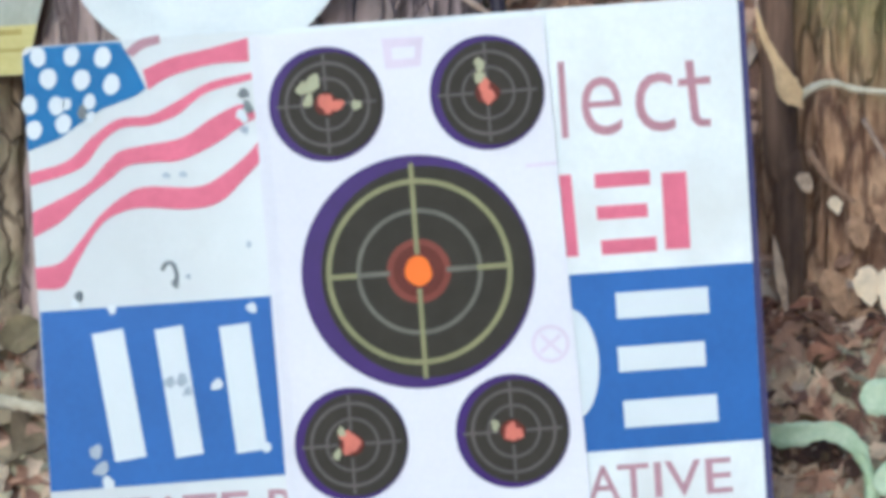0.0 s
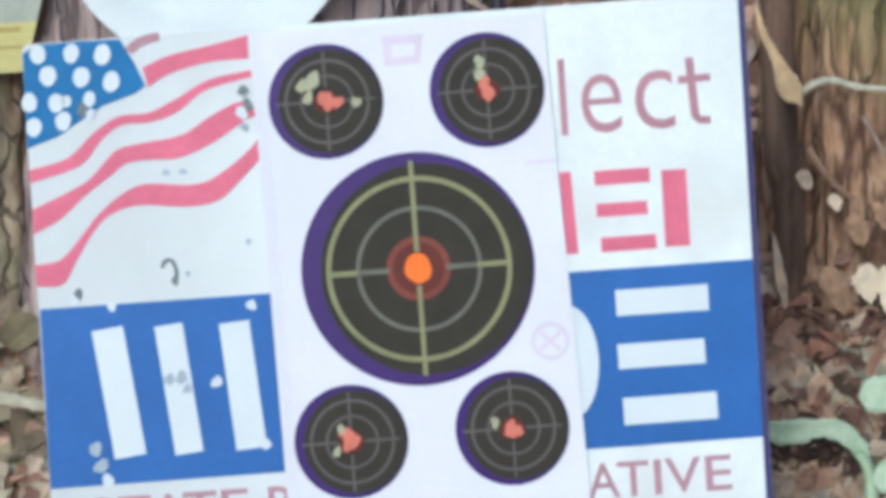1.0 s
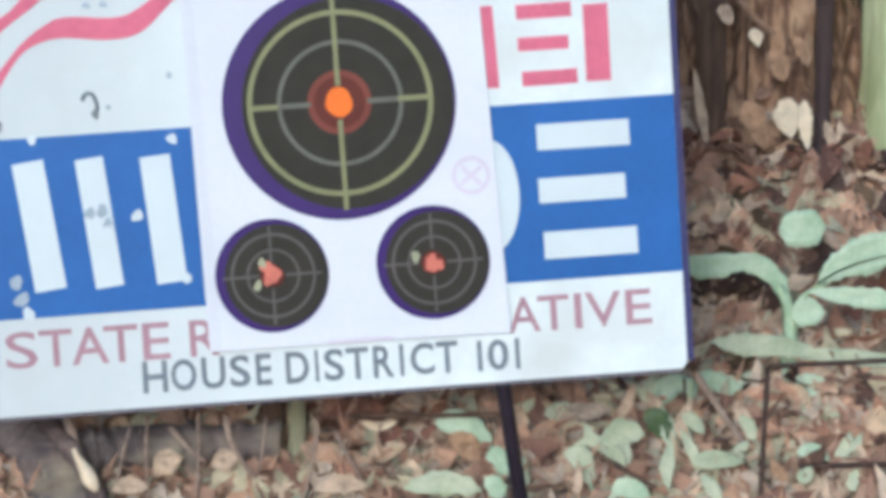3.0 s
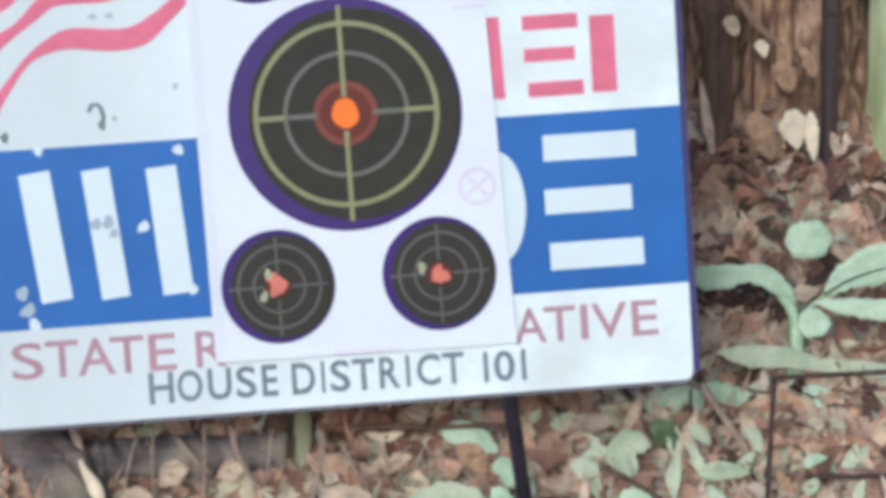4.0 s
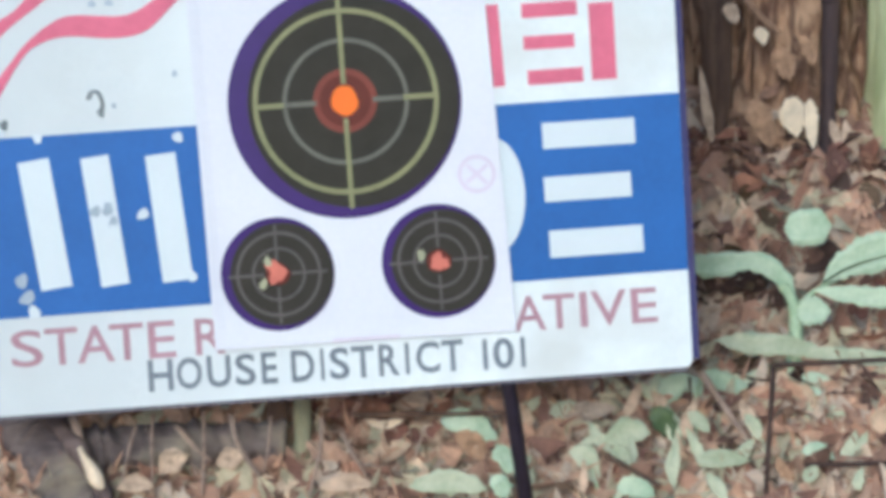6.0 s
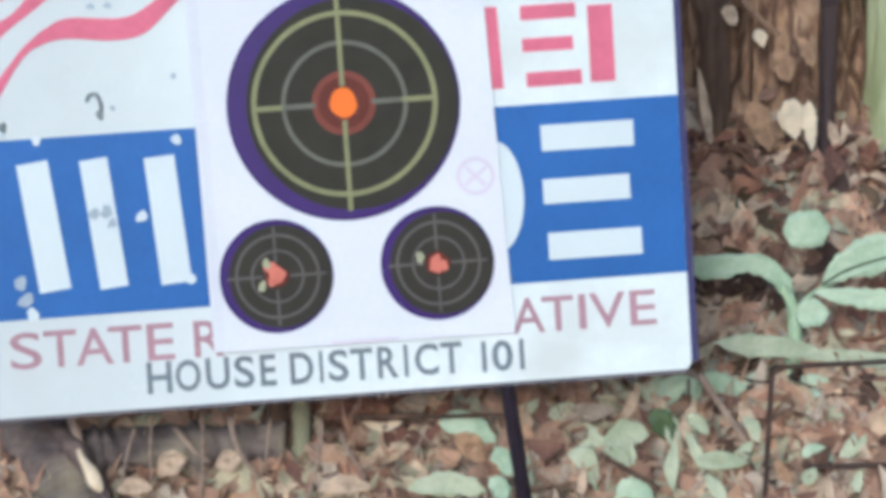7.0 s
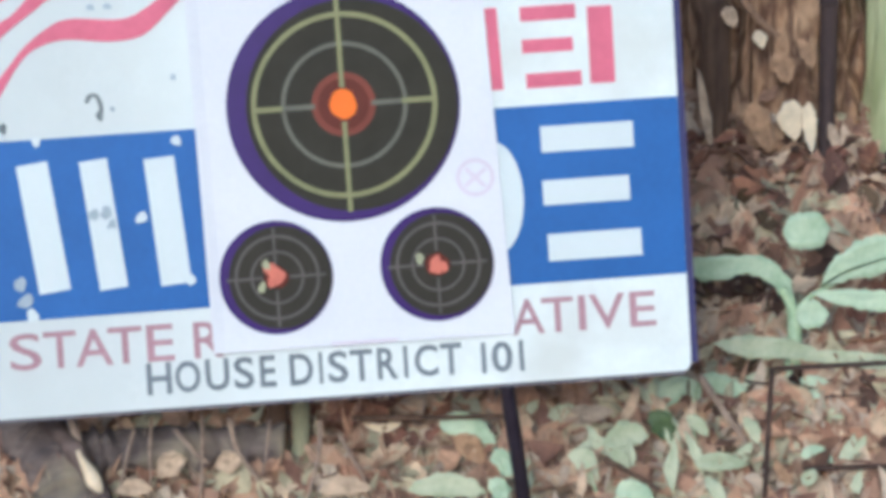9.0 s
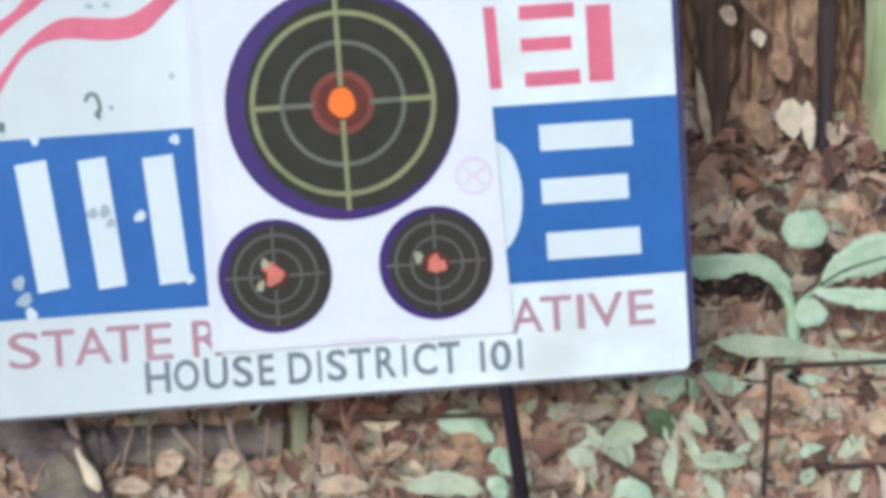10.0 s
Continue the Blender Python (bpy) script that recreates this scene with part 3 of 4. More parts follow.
def bull(cu, cv, r, big):
    # violet disc shows left of the black one: lens fringe put into colour
    b = part("bull", slab(oval(cu, cv, r, n=72), *layer(0)), VIOLET, sheet, "black round bull with the lens's violet fringe painted as a rim")
    y0, y1 = layer(1)
    part("black_disc", slab(oval(cu + r * 0.075, cv, r * 0.905, n=72), y0, y1), BLACKINK, b, "black coating")
    y0, y1 = layer(2)
    t = math.radians(4.2)
    c, s = math.cos(t), math.sin(t)
    if big:
        part("line_ring", ring(cu + 2, cv, 165, 155.5, y0, y1), YELLOWLINE, b, "yellow-green ring")
        part("line_ring", ring(cu + 2, cv, 112, 104, y0, y1), GREYLINE, b, "grey ring")
        part("line_ring", ring(cu + 1, cv - 1, 57, 45, y0, y1), REDRING, b, "dull red ring")
        part("red_disc", slab(oval(cu + 1, cv - 1, 45), y0, y1), DARKRED, b, "dark red disc")
        y0, y1 = layer(3)
        for d, mat, r0, r1, w in (((-s, -c), YELLOWLINE, 30, 192, 8.5), ((s, c), YELLOWLINE, 30, 190, 8.5), ((c, -s), YELLOWLINE, 104, 163, 9.5), ((c, -s), GREYLINE, 50, 104, 9), ((-c, s), YELLOWLINE, 108, 163, 9.5), ((-c, s), GREYLINE, 50, 108, 9)):
            part("cross_line", bar((cu + d[0] * r0, cv + d[1] * r0), (cu + d[0] * r1, cv + d[1] * r1), w, y0, y1), mat, b)
        y0, y1 = layer(4)
        part("core", slab(oval(cu, cv - 1, 24, 1.1, 40, 0.07, 2), y0, y1), ORANGE, b, "bright orange core")
    else:
        for q, w in ((76, 6), (48, 5)):
            part("line_ring", ring(cu + 2, cv, q, q - w, y0, y1, 48), DIMLINE, b, "faint grey ring")
        part("red_disc", slab(oval(cu, cv, 21, 1, 28, 0.1, 4), y0, y1), DARKRED, b, "dark red disc")
        y0, y1 = layer(3)
        for d in ((-s, -c), (s, c), (c, -s), (-c, s)):
            part("cross_line", bar((cu + d[0] * 24, cv + d[1] * 24), (cu + d[0] * 88, cv + d[1] * 88), 5, y0, y1), DIMLINE, b)
    return b


bull(740, 476, 207, True)
B1, B2, B3, B4 = bull(577, 180, 102, False), bull(862, 159, 102, False), bull(622, 782, 101, False), bull(907, 758, 101, False)
for k, (b, cu, cv, r, sq, turn, mat) in enumerate((
        (B1, 552, 143, 15, 1.2, 0.0, PALEGREEN), (B1, 537, 152, 13, 1.2, 0.4, PALEGREEN), (B1, 545, 174, 10, 1.3, 0.2, PALEGREEN), (B1, 577, 178, 16, 1.2, 0.1, CORAL), (B1, 597, 181, 11, 1.1, 0.2, CORAL), (B1, 630, 181, 9, 1.25, 0.2, PALEGREEN),
        (B2, 848, 110, 11, 1.2, 0.0, PALEGREEN), (B2, 848, 132, 10, 1.3, 0.0, PALEGREEN), (B2, 857, 145, 10, 1.2, 0.3, CORAL), (B2, 863, 164, 13, 1.35, 0.0, CORAL),
        (B3, 622, 782, 16, 1.25, 0.2, CORAL), (B3, 610, 766, 12, 1.1, 0.1, CORAL), (B3, 604, 760, 8, 1.2, 0.1, PALEGREEN), (B3, 597, 800, 8, 1.3, 0.1, PALEGREEN),
        (B4, 905, 760, 15, 1.1, 0.3, CORAL), (B4, 918, 762, 9, 1.2, 0.3, CORAL), (B4, 876, 748, 9, 1.2, 0.3, PALEGREEN))):
    y0, y1 = layer(4)
    part("splatter", slab(oval(cu, cv, r * 0.88, sq, 20, 0.3, k + 40, turn), y0 - 0.0001 * k, y1 - 0.0001 * k), mat, b, "bright splatter round a hit")

# faint marks printed on the sheet
for q in ([(674, 64), (748, 60), (744, 112), (682, 118)],):
    part("print_mark", slab(q, *layer(0)), PALEPINK, sheet, "faint pink printed box")
    part("print_mark", slab([(692, 80), (735, 77), (733, 98), (694, 101)], *layer(1)), PAPER, sheet)
part("print_mark", ring(974, 604, 34, 27, *layer(0), 40), PALEPINK, sheet, "faint round printed mark")
part("print_mark", bar((956, 588), (992, 620), 7, *layer(0)), PALEPINK, sheet)
part("print_mark", bar((992, 588), (956, 620), 7, *layer(1)), PALEPINK, sheet)
part("print_mark", bar((720, 900), (838, 892), 6, *layer(0)), PALEPINK, sheet, "faint line of print")
part("print_mark", bar((930, 289), (985, 284), 6, *layer(0)), PALEPINK, sheet, "faint line of print")

# ---- things behind the sign ----
rod = thing("stake", at(1082, 1290, FACE + 0.016), "thin black steel rod stake leaning behind the sign", "stake")
a, b = at(1086, 1330, FACE + 0.014), at(850, -190, FACE + 0.014)
part("rod", tube([a, a.lerp(b, 0.5), b.lerp(a, 0.006), b], [0.0065, 0.0065, 0.0065, 0.005], 14), ROD, rod, smooth=True)

plate = thing("paper_plate", at(365, -150, 0.215), "round white paper plate pinned to the trunk", "plate")


def plate_mesh():
    bm = bmesh.new()
    c = at(365, -151, 0.212)
    prof = [(0.0, 0.0), (0.091, 0.0), (0.101, -0.004), (0.111, -0.012), (0.126, -0.016), (0.136, -0.017)]
    n = 72
    for back in (0.0, 0.0012):
        rows = []
        for r, d in prof[1:]:
            rows.append([bm.verts.new(c + Vector((r * math.cos(6.28318 * i / n), d + back, r * math.sin(6.28318 * i / n)))) for i in range(n)])
        mid = bm.verts.new(c + Vector((0, back, 0)))
        for i in range(n):
            bm.faces.new((mid, rows[0][i], rows[0][(i + 1) % n]))
        for p, q in zip(rows, rows[1:]):
            for i in range(n):
                bm.faces.new((p[i], p[(i + 1) % n], q[(i + 1) % n], q[i]))
    return bm


part("dish", plate_mesh(), PLATE, plate, smooth=True)

board = thing("board", at(-300, 1000, 0.33), "weathered grey board sign with a yellow lower band", "sign")
part("panel", slab(rounded([(-640, -560), (205, -600), (58, 74), (46, 128), (-600, 168)], 8), 0.33, 0.334), BOARD, board, "weathered pale grey panel")
band = part("yellow_band", slab([(-630, 84), (66, 38), (45, 127), (-601, 167)], 0.3285, 0.3302), TAPE, board, "faded yellow band")
for a, b, w in (((-28, 56), (38, 52), 9), ((-40, 88), (50, 83), 6), ((-520, 84), (-70, 58), 9), ((-520, 116), (-60, 90), 6)):
    part("print_bar", bar(a, b, w, 0.3272, 0.3287), OCHRE, band, "dull ochre line of print")
part("leg", tube([at(-330, 1010, 0.345), at(-330, 400, 0.342), at(-330, -300, 0.34)], [0.012, 0.012, 0.012], 10), BARK, board, "wooden leg")

wire = thing("wire_stake", at(1500, 1200, 0.10), "rusty wire frame stake standing in the leaves", "stake")
for pts in ([(1503, 944), (1497, 1060), (1490, 1200), (1486, 1290)], [(1503, 944), (1600, 939), (1700, 934), (2030, 920)], [(1560, 1122), (1640, 1120), (1720, 1118), (2036, 1100)], [(2028, 915), (2034, 1060), (2040, 1200), (2043, 1290)]):
    part("wire", tube([at(u, v, 0.075) for u, v in pts], [0.0024] * 4, 8), WIRE, wire, smooth=True)


# ---- plants and leaves ----
def blade(points, widths, y, mat, parent, name="leaf", fold=0.25, droop=0.0, label="", ragged=0.34):
    """A leaf along layout points with half widths, folded at the midrib."""
    mid = spline([(u, v, 0) for u, v in points], 9)
    m = len(mid)
    girth = spline([(w, 0, 0) for w in widths], 12)
    bm = bmesh.new()
    rows = []
    for i, p in enumerate(mid):
        d = mid[min(i + 1, m - 1)] - mid[max(i - 1, 0)]
        n = Vector((-d.y, d.x, 0)).normalized()
        f = i / (m - 1)
        w = max(1.0, girth[min(int(f * (len(girth) - 1) + 0.5), len(girth) - 1)].x) * min(1.0, 0.25 + 6 * f, 0.12 + 6 * (1 - f))
        row = []
        for e in (-1, -0.55, 0, 0.55, 1):
            rag = 1 + ragged * noise.noise((i * 0.55, e * 3, points[0][0] * 0.37)) if abs(e) == 1 else 1
            q = p + n * w * e * rag
            row.append(bm.verts.new(at(q.x, q.y, y - fold * abs(e) * w * U + droop * i / m + 0.0003 * math.sin(i * 0.7 + e))))
        rows.append(row)
    for r, s in zip(rows, rows[1:]):
        for k in range(4):
            bm.faces.new((r[k], r[k + 1], s[k + 1], s[k]))
    ob = part(name, bm, mat, parent, label, smooth=True)
    sol = ob.modifiers.new("thickness", "SOLIDIFY")
    sol.thickness = 0.0006
    return ob


def stem(points, y, r, mat, parent, name="stem"):
    pts = spline([at(u, v, y) for u, v in points], 5)
    return part(name, tube(pts, [r * (1 - 0.4 * i / len(pts)) * (1 + 0.4 * noise.noise((i * 0.7, r * 1000, points[0][0]))) for i in range(len(pts))], 8), mat, parent, smooth=True)


def L(*pts):
    return [(u + LO.x, v + LO.y) for u, v in pts]


seedling = thing("seedling", at(1545, 980, 0.165), "pale green woodland seedling with broad leaves", "plant")
stem(L((1404, 692), (1406, 640), (1408, 590), (1402, 540), (1384, 508)), 0.165, 0.0080, STEM, seedling)
stem(L((1400, 560), (1440, 520), (1480, 500)), 0.165, 0.003, STEM, seedling)
blade(L((1204, 462), (1260, 474), (1330, 466), (1380, 492), (1408, 545)), [20, 21, 18, 17, 10], 0.160, GREEN, seedling, droop=0.012)
blade(L((1386, 409), (1428, 406), (1470, 402)), [20, 31, 34, 32, 20], 0.167, GREEN, seedling, fold=0.12, ragged=0.08)
broad = blade(L((1452, 506), (1500, 470), (1560, 448), (1660, 430)), [5, 26, 34, 10], 0.160, GREEN, seedling)
stem(L((1456, 504), (1500, 478), (1560, 458), (1640, 440)), 0.1535, 0.0011, DARKGREEN, broad, "midrib")
blade(L((1436, 516), (1500, 526), (1570, 532), (1640, 545)), [4, 16, 18, 5], 0.160, GREEN, seedling)
blade(L((1410, 556), (1440, 555), (1470, 556)), [18, 27, 10], 0.157, GREEN, seedling)
blade(L((1262, 606), (1320, 612), (1400, 618), (1470, 632)), [4, 20, 18, 6], 0.150, SAGE, seedling)
blade(L((1400, 634), (1470, 630), (1560, 640), (1620, 640)), [6, 12, 14, 4], 0.150, SAGE, seedling)

creeper = thing("seedling", at(1360, 1080, 0.06), "low sage green seedling with pointed leaves", "plant")
stem(L((1232, 800), (1228, 720), (1240, 668)), 0.13, 0.002, STEM, creeper)
for pts, w, mat in ((((1238, 662), (1280, 680), (1320, 710), (1356, 722)), (8, 17, 20, 4), GREEN), (((1220, 668), (1190, 690), (1164, 722)), (6, 24, 8), GREEN), (((1215, 668), (1228, 690), (1240, 706)), (5, 16, 6), GREEN),
                    (((1150, 728), (1172, 750), (1190, 784)), (10, 22, 6), DARKGREEN), (((1318, 738), (1335, 760), (1352, 790)), (6, 14, 4), SAGE), (((1216, 735), (1235, 750), (1256, 772)), (6, 14, 5), SAGE),
                    (((1420, 668), (1450, 690), (1486, 700)), (10, 24, 8), GREEN), (((1440, 690), (1450, 710), (1462, 730)), (5, 12, 3), GREEN)):
    blade(L(*pts), w, bank_depth(pts[1][1] + 292) - 0.036, mat, creeper)
ferny = thing("seedling", at(1130, 1160, 0.05), "pale broad-leaved seedling at the foot of the bank", "plant")
stem(L((1060, 900), (1050, 850), (1030, 800)), 0.085, 0.002, STEM, ferny)
for pts, w, mat in ((((1066, 790), (1110, 770), (1150, 772)), (8, 26, 8), SAGE), (((1080, 800), (1100, 815), (1112, 836)), (14, 16, 4), SAGE), (((1004, 806), (1036, 815), (1054, 866)), (6, 22, 8), SAGE), (((1230, 822), (1270, 818), (1330, 822)), (6, 18, 6), SAGE),
                    (((1090, 872), (1120, 868), (1160, 884)), (8, 20, 8), GREEN), (((776, 750), (830, 754), (880, 796)), (16, 23, 9), GREEN), (((720, 868), (790, 858), (860, 872)), (10, 22, 14), SAGE), (((866, 815), (890, 812), (905, 850)), (8, 18, 10), GREEN), (((866, 850), (884, 866), (890, 890)), (10, 18, 10), GREEN),
                    (((1420, 806), (1450, 802), (1480, 820)), (8, 14, 4), GREEN), (((1420, 850), (1436, 846), (1446, 830)), (8, 14, 4), SAGE)):
    blade(L(*pts), w, bank_depth(pts[1][1] + 292) - (0.06 if pts[0][0] < 900 else 0.038), mat, ferny)
rs = random.Random(77)
for k in range(48):
    u, v = rs.uniform(860, 1570), rs.uniform(670, 885)
    a, ln = rs.gauss(1.57, 0.55), rs.uniform(20, 48)
    du, dv = math.cos(a) * ln, math.sin(a) * ln
    mat = rs.choice((SAGE, SAGE, DULL, SAGE, TAN))
    note = "small pale green leaf standing among dead leaves" if mat in (SAGE, GREEN) else "small tan dry leaf standing in the litter"
    sprig = thing("seedling" if mat in (SAGE, GREEN) else "dry_leaf", at(u + 135, v + 292, bank_depth(v + 292) - 0.02), note, "plant" if mat in (SAGE, GREEN) else "leaf", group="small leaves in the litter")
    blade(L((u - du, v - dv), (u + rs.uniform(-7, 7), v + rs.uniform(-6, 6)), (u + du, v + dv)), [3, rs.uniform(7, 15), 2], bank_depth(v + 292) - rs.uniform(0.022, 0.036), mat, sprig)

curled = thing("dead_leaf", at(1400, 170, 0.28), "tan curled dead leaf caught on a twig", "leaf")
blade([(1338, 8), (1352, 60), (1378, 110), (1398, 155), (1422, 188)], [4, 6, 10, 21, 8], 0.28, STRAW, curled, fold=0.6, name="blade")
hanging = thing("twig", at(1500, 155, 0.30), "thin pale lichen-covered twig across the trunk", "twig")
stem([(1410, 170), (1440, 150), (1475, 142), (1520, 154), (1600, 160), (1700, 172)], 0.285, 0.0042, PALETWIG, hanging, "shoot")
stem([(1330, -70), (1338, 0), (1352, 60)], 0.285, 0.003, TWIG, hanging, "shoot")
stem([(1528, 205), (1548, 240), (1568, 275)], 0.34, 0.003, TWIG, hanging, "shoot")
bleached = thing("dead_leaf", at(1545, 560, 0.34), "bleached cream dead leaf split along its midrib", "leaf")
blade(L((1404, 174), (1400, 204), (1408, 248)), [12, 25, 5], 0.342, CREAM, bleached, name="blade", fold=0.15)
blade(L((1430, 178), (1432, 215), (1437, 272)), [7, 14, 3], 0.340, CREAM, bleached, name="blade", fold=0.15)
for pts, w, mat, label in (
        (L((1326, 180), (1342, 216), (1362, 268)), [12, 25, 8], DULL, "tan dead leaf leaning on the trunk"),
        (L((1234, 120), (1246, 196), (1258, 262)), [3, 9, 4], TAN, "pale strip of loose bark beside the dark stem"),
        (L((1224, 306), (1250, 272), (1290, 248), (1318, 244)), [8, 22, 24, 8], DULL, "brown leaf heaped over the dark stem's foot"),
        (L((1210, 322), (1240, 314), (1286, 326)), [6, 14, 5], TAN, "tan leaf edge in the heap"),
        (L((1290, 322), (1350, 300), (1400, 262)), [4, 15, 5], TAN, "pale folded leaf edge in the heap"),
        (L((640, 749), (676, 757), (712, 748)), [3, 9, 3], CREAM, "narrow cream leaf in the litter"),
        (L((276, 846), (300, 822), (330, 812)), [3, 24, 4], TAN, "broad tan leaf below the log"),
        (L((376, 826), (402, 818), (432, 806)), [3, 21, 3], TAN, "broad tan leaf below the log"),
        (L((200, 872), (236, 862), (270, 868)), [3, 17, 4], TAN, "tan leaf below the log"),
        (L((560, 872), (610, 860), (660, 866)), [3, 19, 3], TAN, "broad tan leaf in the litter"),
        (L((800, 772), (830, 790), (862, 826)), [5, 22, 4], DULL, "orange-brown leaf under a green one"),
        (L((1256, 288), (1300, 262), (1345, 250), (1384, 252)), [6, 24, 28, 6], DULL, "large folded brown leaf at the trunk's foot"),
        (L((1262, 312), (1310, 300), (1372, 284)), [6, 14, 4], TAN, "tan dead leaf at the trunk's foot"),
        (L((1492, 214), (1502, 258), (1516, 310)), [3, 13, 4], TAN, "tan dead leaf beside the thin stem"),
        (L((1468, 214), (1476, 240), (1482, 262)), [4, 10, 4], TAN, "small tan dead leaf"),
        (L((1372, 84), (1384, 112), (1394, 146)), [9, 21, 9], DULL, "dull brown leaf stuck to the bark"),
        (L((1412, 66), (1428, 90), (1436, 120)), [6, 13, 6], DULL, "dull brown leaf stuck to the bark"),
        (L((1374, 306), (1402, 276), (1434, 282)), [6, 26, 8], DULL, "brown folded leaf at the trunk's foot"),
        (L((1280, 10), (1290, 26), (1298, 46)), [8, 13, 6], TAN, "tan leaf scrap on the bark"),
        (L((1334, 54), (1344, 66), (1348, 84)), [8, 11, 3], CREAM, "small heart-shaped pale leaf"),
        (L((1385, 322), (1420, 314), (1450, 308)), [4, 8, 3], CREAM, "narrow pale dead leaf"),
        (L((1300, 350), (1340, 342), (1376, 352)), [4, 13, 4], DULL, "dull brown curled leaf"),
        (L((1236, 400), (1252, 420), (1258, 452)), [12, 17, 5], TAN, "tan leaf beside the sign"),
        (L((1232, 330), (1270, 344), (1300, 338)), [4, 12, 4], TAN, "tan leaf beside the sign")):
    y = 0.335 if pts[0][1] < 540 else bank_depth(pts[1][1]) - 0.045
    scrap = thing("dead_leaf", at(*pts[-1], y + 0.01), label, "leaf", group="leaves at the trunk")
    blade(pts, w, y, mat, scrap, name="blade", fold=0.3)
crook = thing("twig", at(1500, 340, 0.33), "brown crooked branch against the trunk", "twig")
stem(L((1296, -30), (1320, 8), (1350, 40), (1378, 62)), 0.338, 0.0042, WARMTWIG, crook, "shoot")

log = thing("log", at(440, 1095, 0.10), "dark rotten log half sunk in the leaf litter", "log")
pts = spline([at(250, 1112, 0.095), at(340, 1096, 0.095), at(480, 1082, 0.10), at(630, 1078, 0.11)], 24)
part("wood", gnarl(tube(pts, [0.025 * (1 - 0.25 * i / len(pts)) * (1 + 0.25 * noise.noise((i * 0.3, 0, 4))) for i in range(len(pts))], 24), 0.006), DARKWOOD, log, smooth=True)
root = thing("root", at(250, 1130, 0.08), "thick charcoal-grey tree root running down into the leaves", "root")
pts = spline([at(150, 1000, 0.12), at(190, 1055, 0.10), at(226, 1110, 0.085), at(262, 1190, 0.07), at(300, 1280, 0.055)], 20)
part("wood", gnarl(tube(pts, [0.026 * (1 + 0.25 * i / len(pts)) * (1 + 0.2 * noise.noise((i * 0.3, 2, 4))) for i in range(len(pts))], 28), 0.006), DARKWOOD, root, smooth=True)
pts = spline([at(200, 1010, 0.085), at(240, 1060, 0.065), at(276, 1110, 0.050), at(318, 1180, 0.038), at(350, 1260, 0.03)], 12)
part("rootlet", gnarl(tube(pts, [0.010 * (1 - 0.3 * i / len(pts)) for i in range(len(pts))], 14), 0.003), OLDWOOD, root, smooth=True)
pts = spline([at(232, 1100, 0.092), at(200, 1150, 0.08), at(150, 1200, 0.07), at(120, 1270, 0.05)], 12)
part("rootlet", gnarl(tube(pts, [0.009 * (1 - 0.4 * i / len(pts)) for i in range(len(pts))], 14), 0.003), OLDWOOD, root, smooth=True)

# thin twigs under the sign
for pts, r in (([(745, -70), (790, -30), (848, 8), (900, 40)], 0.006), (L((118, 742), (140, 800), (168, 866)), 0.006), (L((262, 738), (264, 790), (262, 884)), 0.0022), (L((360, 730), (358, 800), (352, 884)), 0.0024), (L((305, 758), (340, 800), (372, 820)), 0.0035), (L((400, 738), (420, 790), (452, 850)), 0.004), (L((240, 760), (226, 800), (206, 860)), 0.0022),
               (L((470, 742), (468, 800), (466, 840)), 0.002), (L((566, 745), (560, 800), (540, 884)), 0.003), (L((600, 770), (620, 800), (640, 850)), 0.003), (L((0, 718), (40, 712), (-60, 700)), 0.005)):
    tw = thing("twig", at(*pts[-1], 0.085), "thin grey-brown dry twig lying in the leaf litter", "twig", group="twigs under the sign")
    stem([(u + 5 * math.sin(u + 3 * i), v) for i, (u, v) in enumerate(pts)], 0.06, r * 0.75, TWIG, tw, "shoot")
cross = thing("twig", at(1000, 1028, 0.085), "thin dark brown twig lying across under the sign", "twig")
stem(L((620, 741), (700, 739), (790, 738), (900, 736)), 0.085, 0.0032, DARKBARK, cross, "shoot")
for pts, r, mat, label in ((L((1238, 664), (1284, 730), (1334, 802)), 0.0040, TWIG, "grey-brown slanting twig among seedlings"), (L((1070, 812), (1116, 838), (1168, 868)), 0.0030, DARKBARK, "dark brown twig lying among leaves"),
                           (L((1219, 672), (1220, 720), (1219, 772)), 0.0014, DARKBARK, "thin upright dark stalk below the sign"), (L((893, 680), (894, 740), (890, 806)), 0.0022, WARMTWIG, "thin upright stalk beside the black rod")):
    y = bank_depth(pts[1][1]) - 0.05
    tw = thing("twig", at(*pts[-1], y), label, "twig")
    stem(pts, y, r, mat, tw, "shoot")
tip = thing("twig", at(290, 1155, 0.04), "pale bare broken twig end", "twig")
pts = spline([at(u, v, 0.03) for u, v in L((134, 796), (148, 822), (163, 850), (176, 872))], 5)
part("shoot", gnarl(tube(pts, [0.0022 + 0.0046 * math.sin(math.pi * (i / 15) ** 1.6) for i in range(16)], 10), 0.0012), CREAM, tip, smooth=True)
post = thing("post", at(628, 1180, 0.09), "dark weathered wooden post stub behind the sign", "post")
part("shaft", tube([at(626, 1290, 0.11), at(626, 1180, 0.11), at(622, 1020, 0.11), at(620, 900, 0.11)], [0.0095, 0.009, 0.009, 0.009], 12), DARKBARK, post, smooth=True)
stick = thing("post", at(666, 1180, 0.09), "pale lichen-covered stick beside the dark post", "post")
part("shaft", gnarl(tube(spline([at(672, 1290, 0.11), at(668, 1180, 0.11), at(664, 1020, 0.11), at(662, 940, 0.115)], 6), [0.008] * 19, 12), 0.002), STICK, stick, smooth=True)
branch = thing("twig", at(95, 718, 0.12), "pale dry branch lying beside the sign", "twig")
stem([(-20, 704), (20, 708), (60, 716), (110, 722)], 0.10, 0.0075, PALETWIG, branch, "shoot")


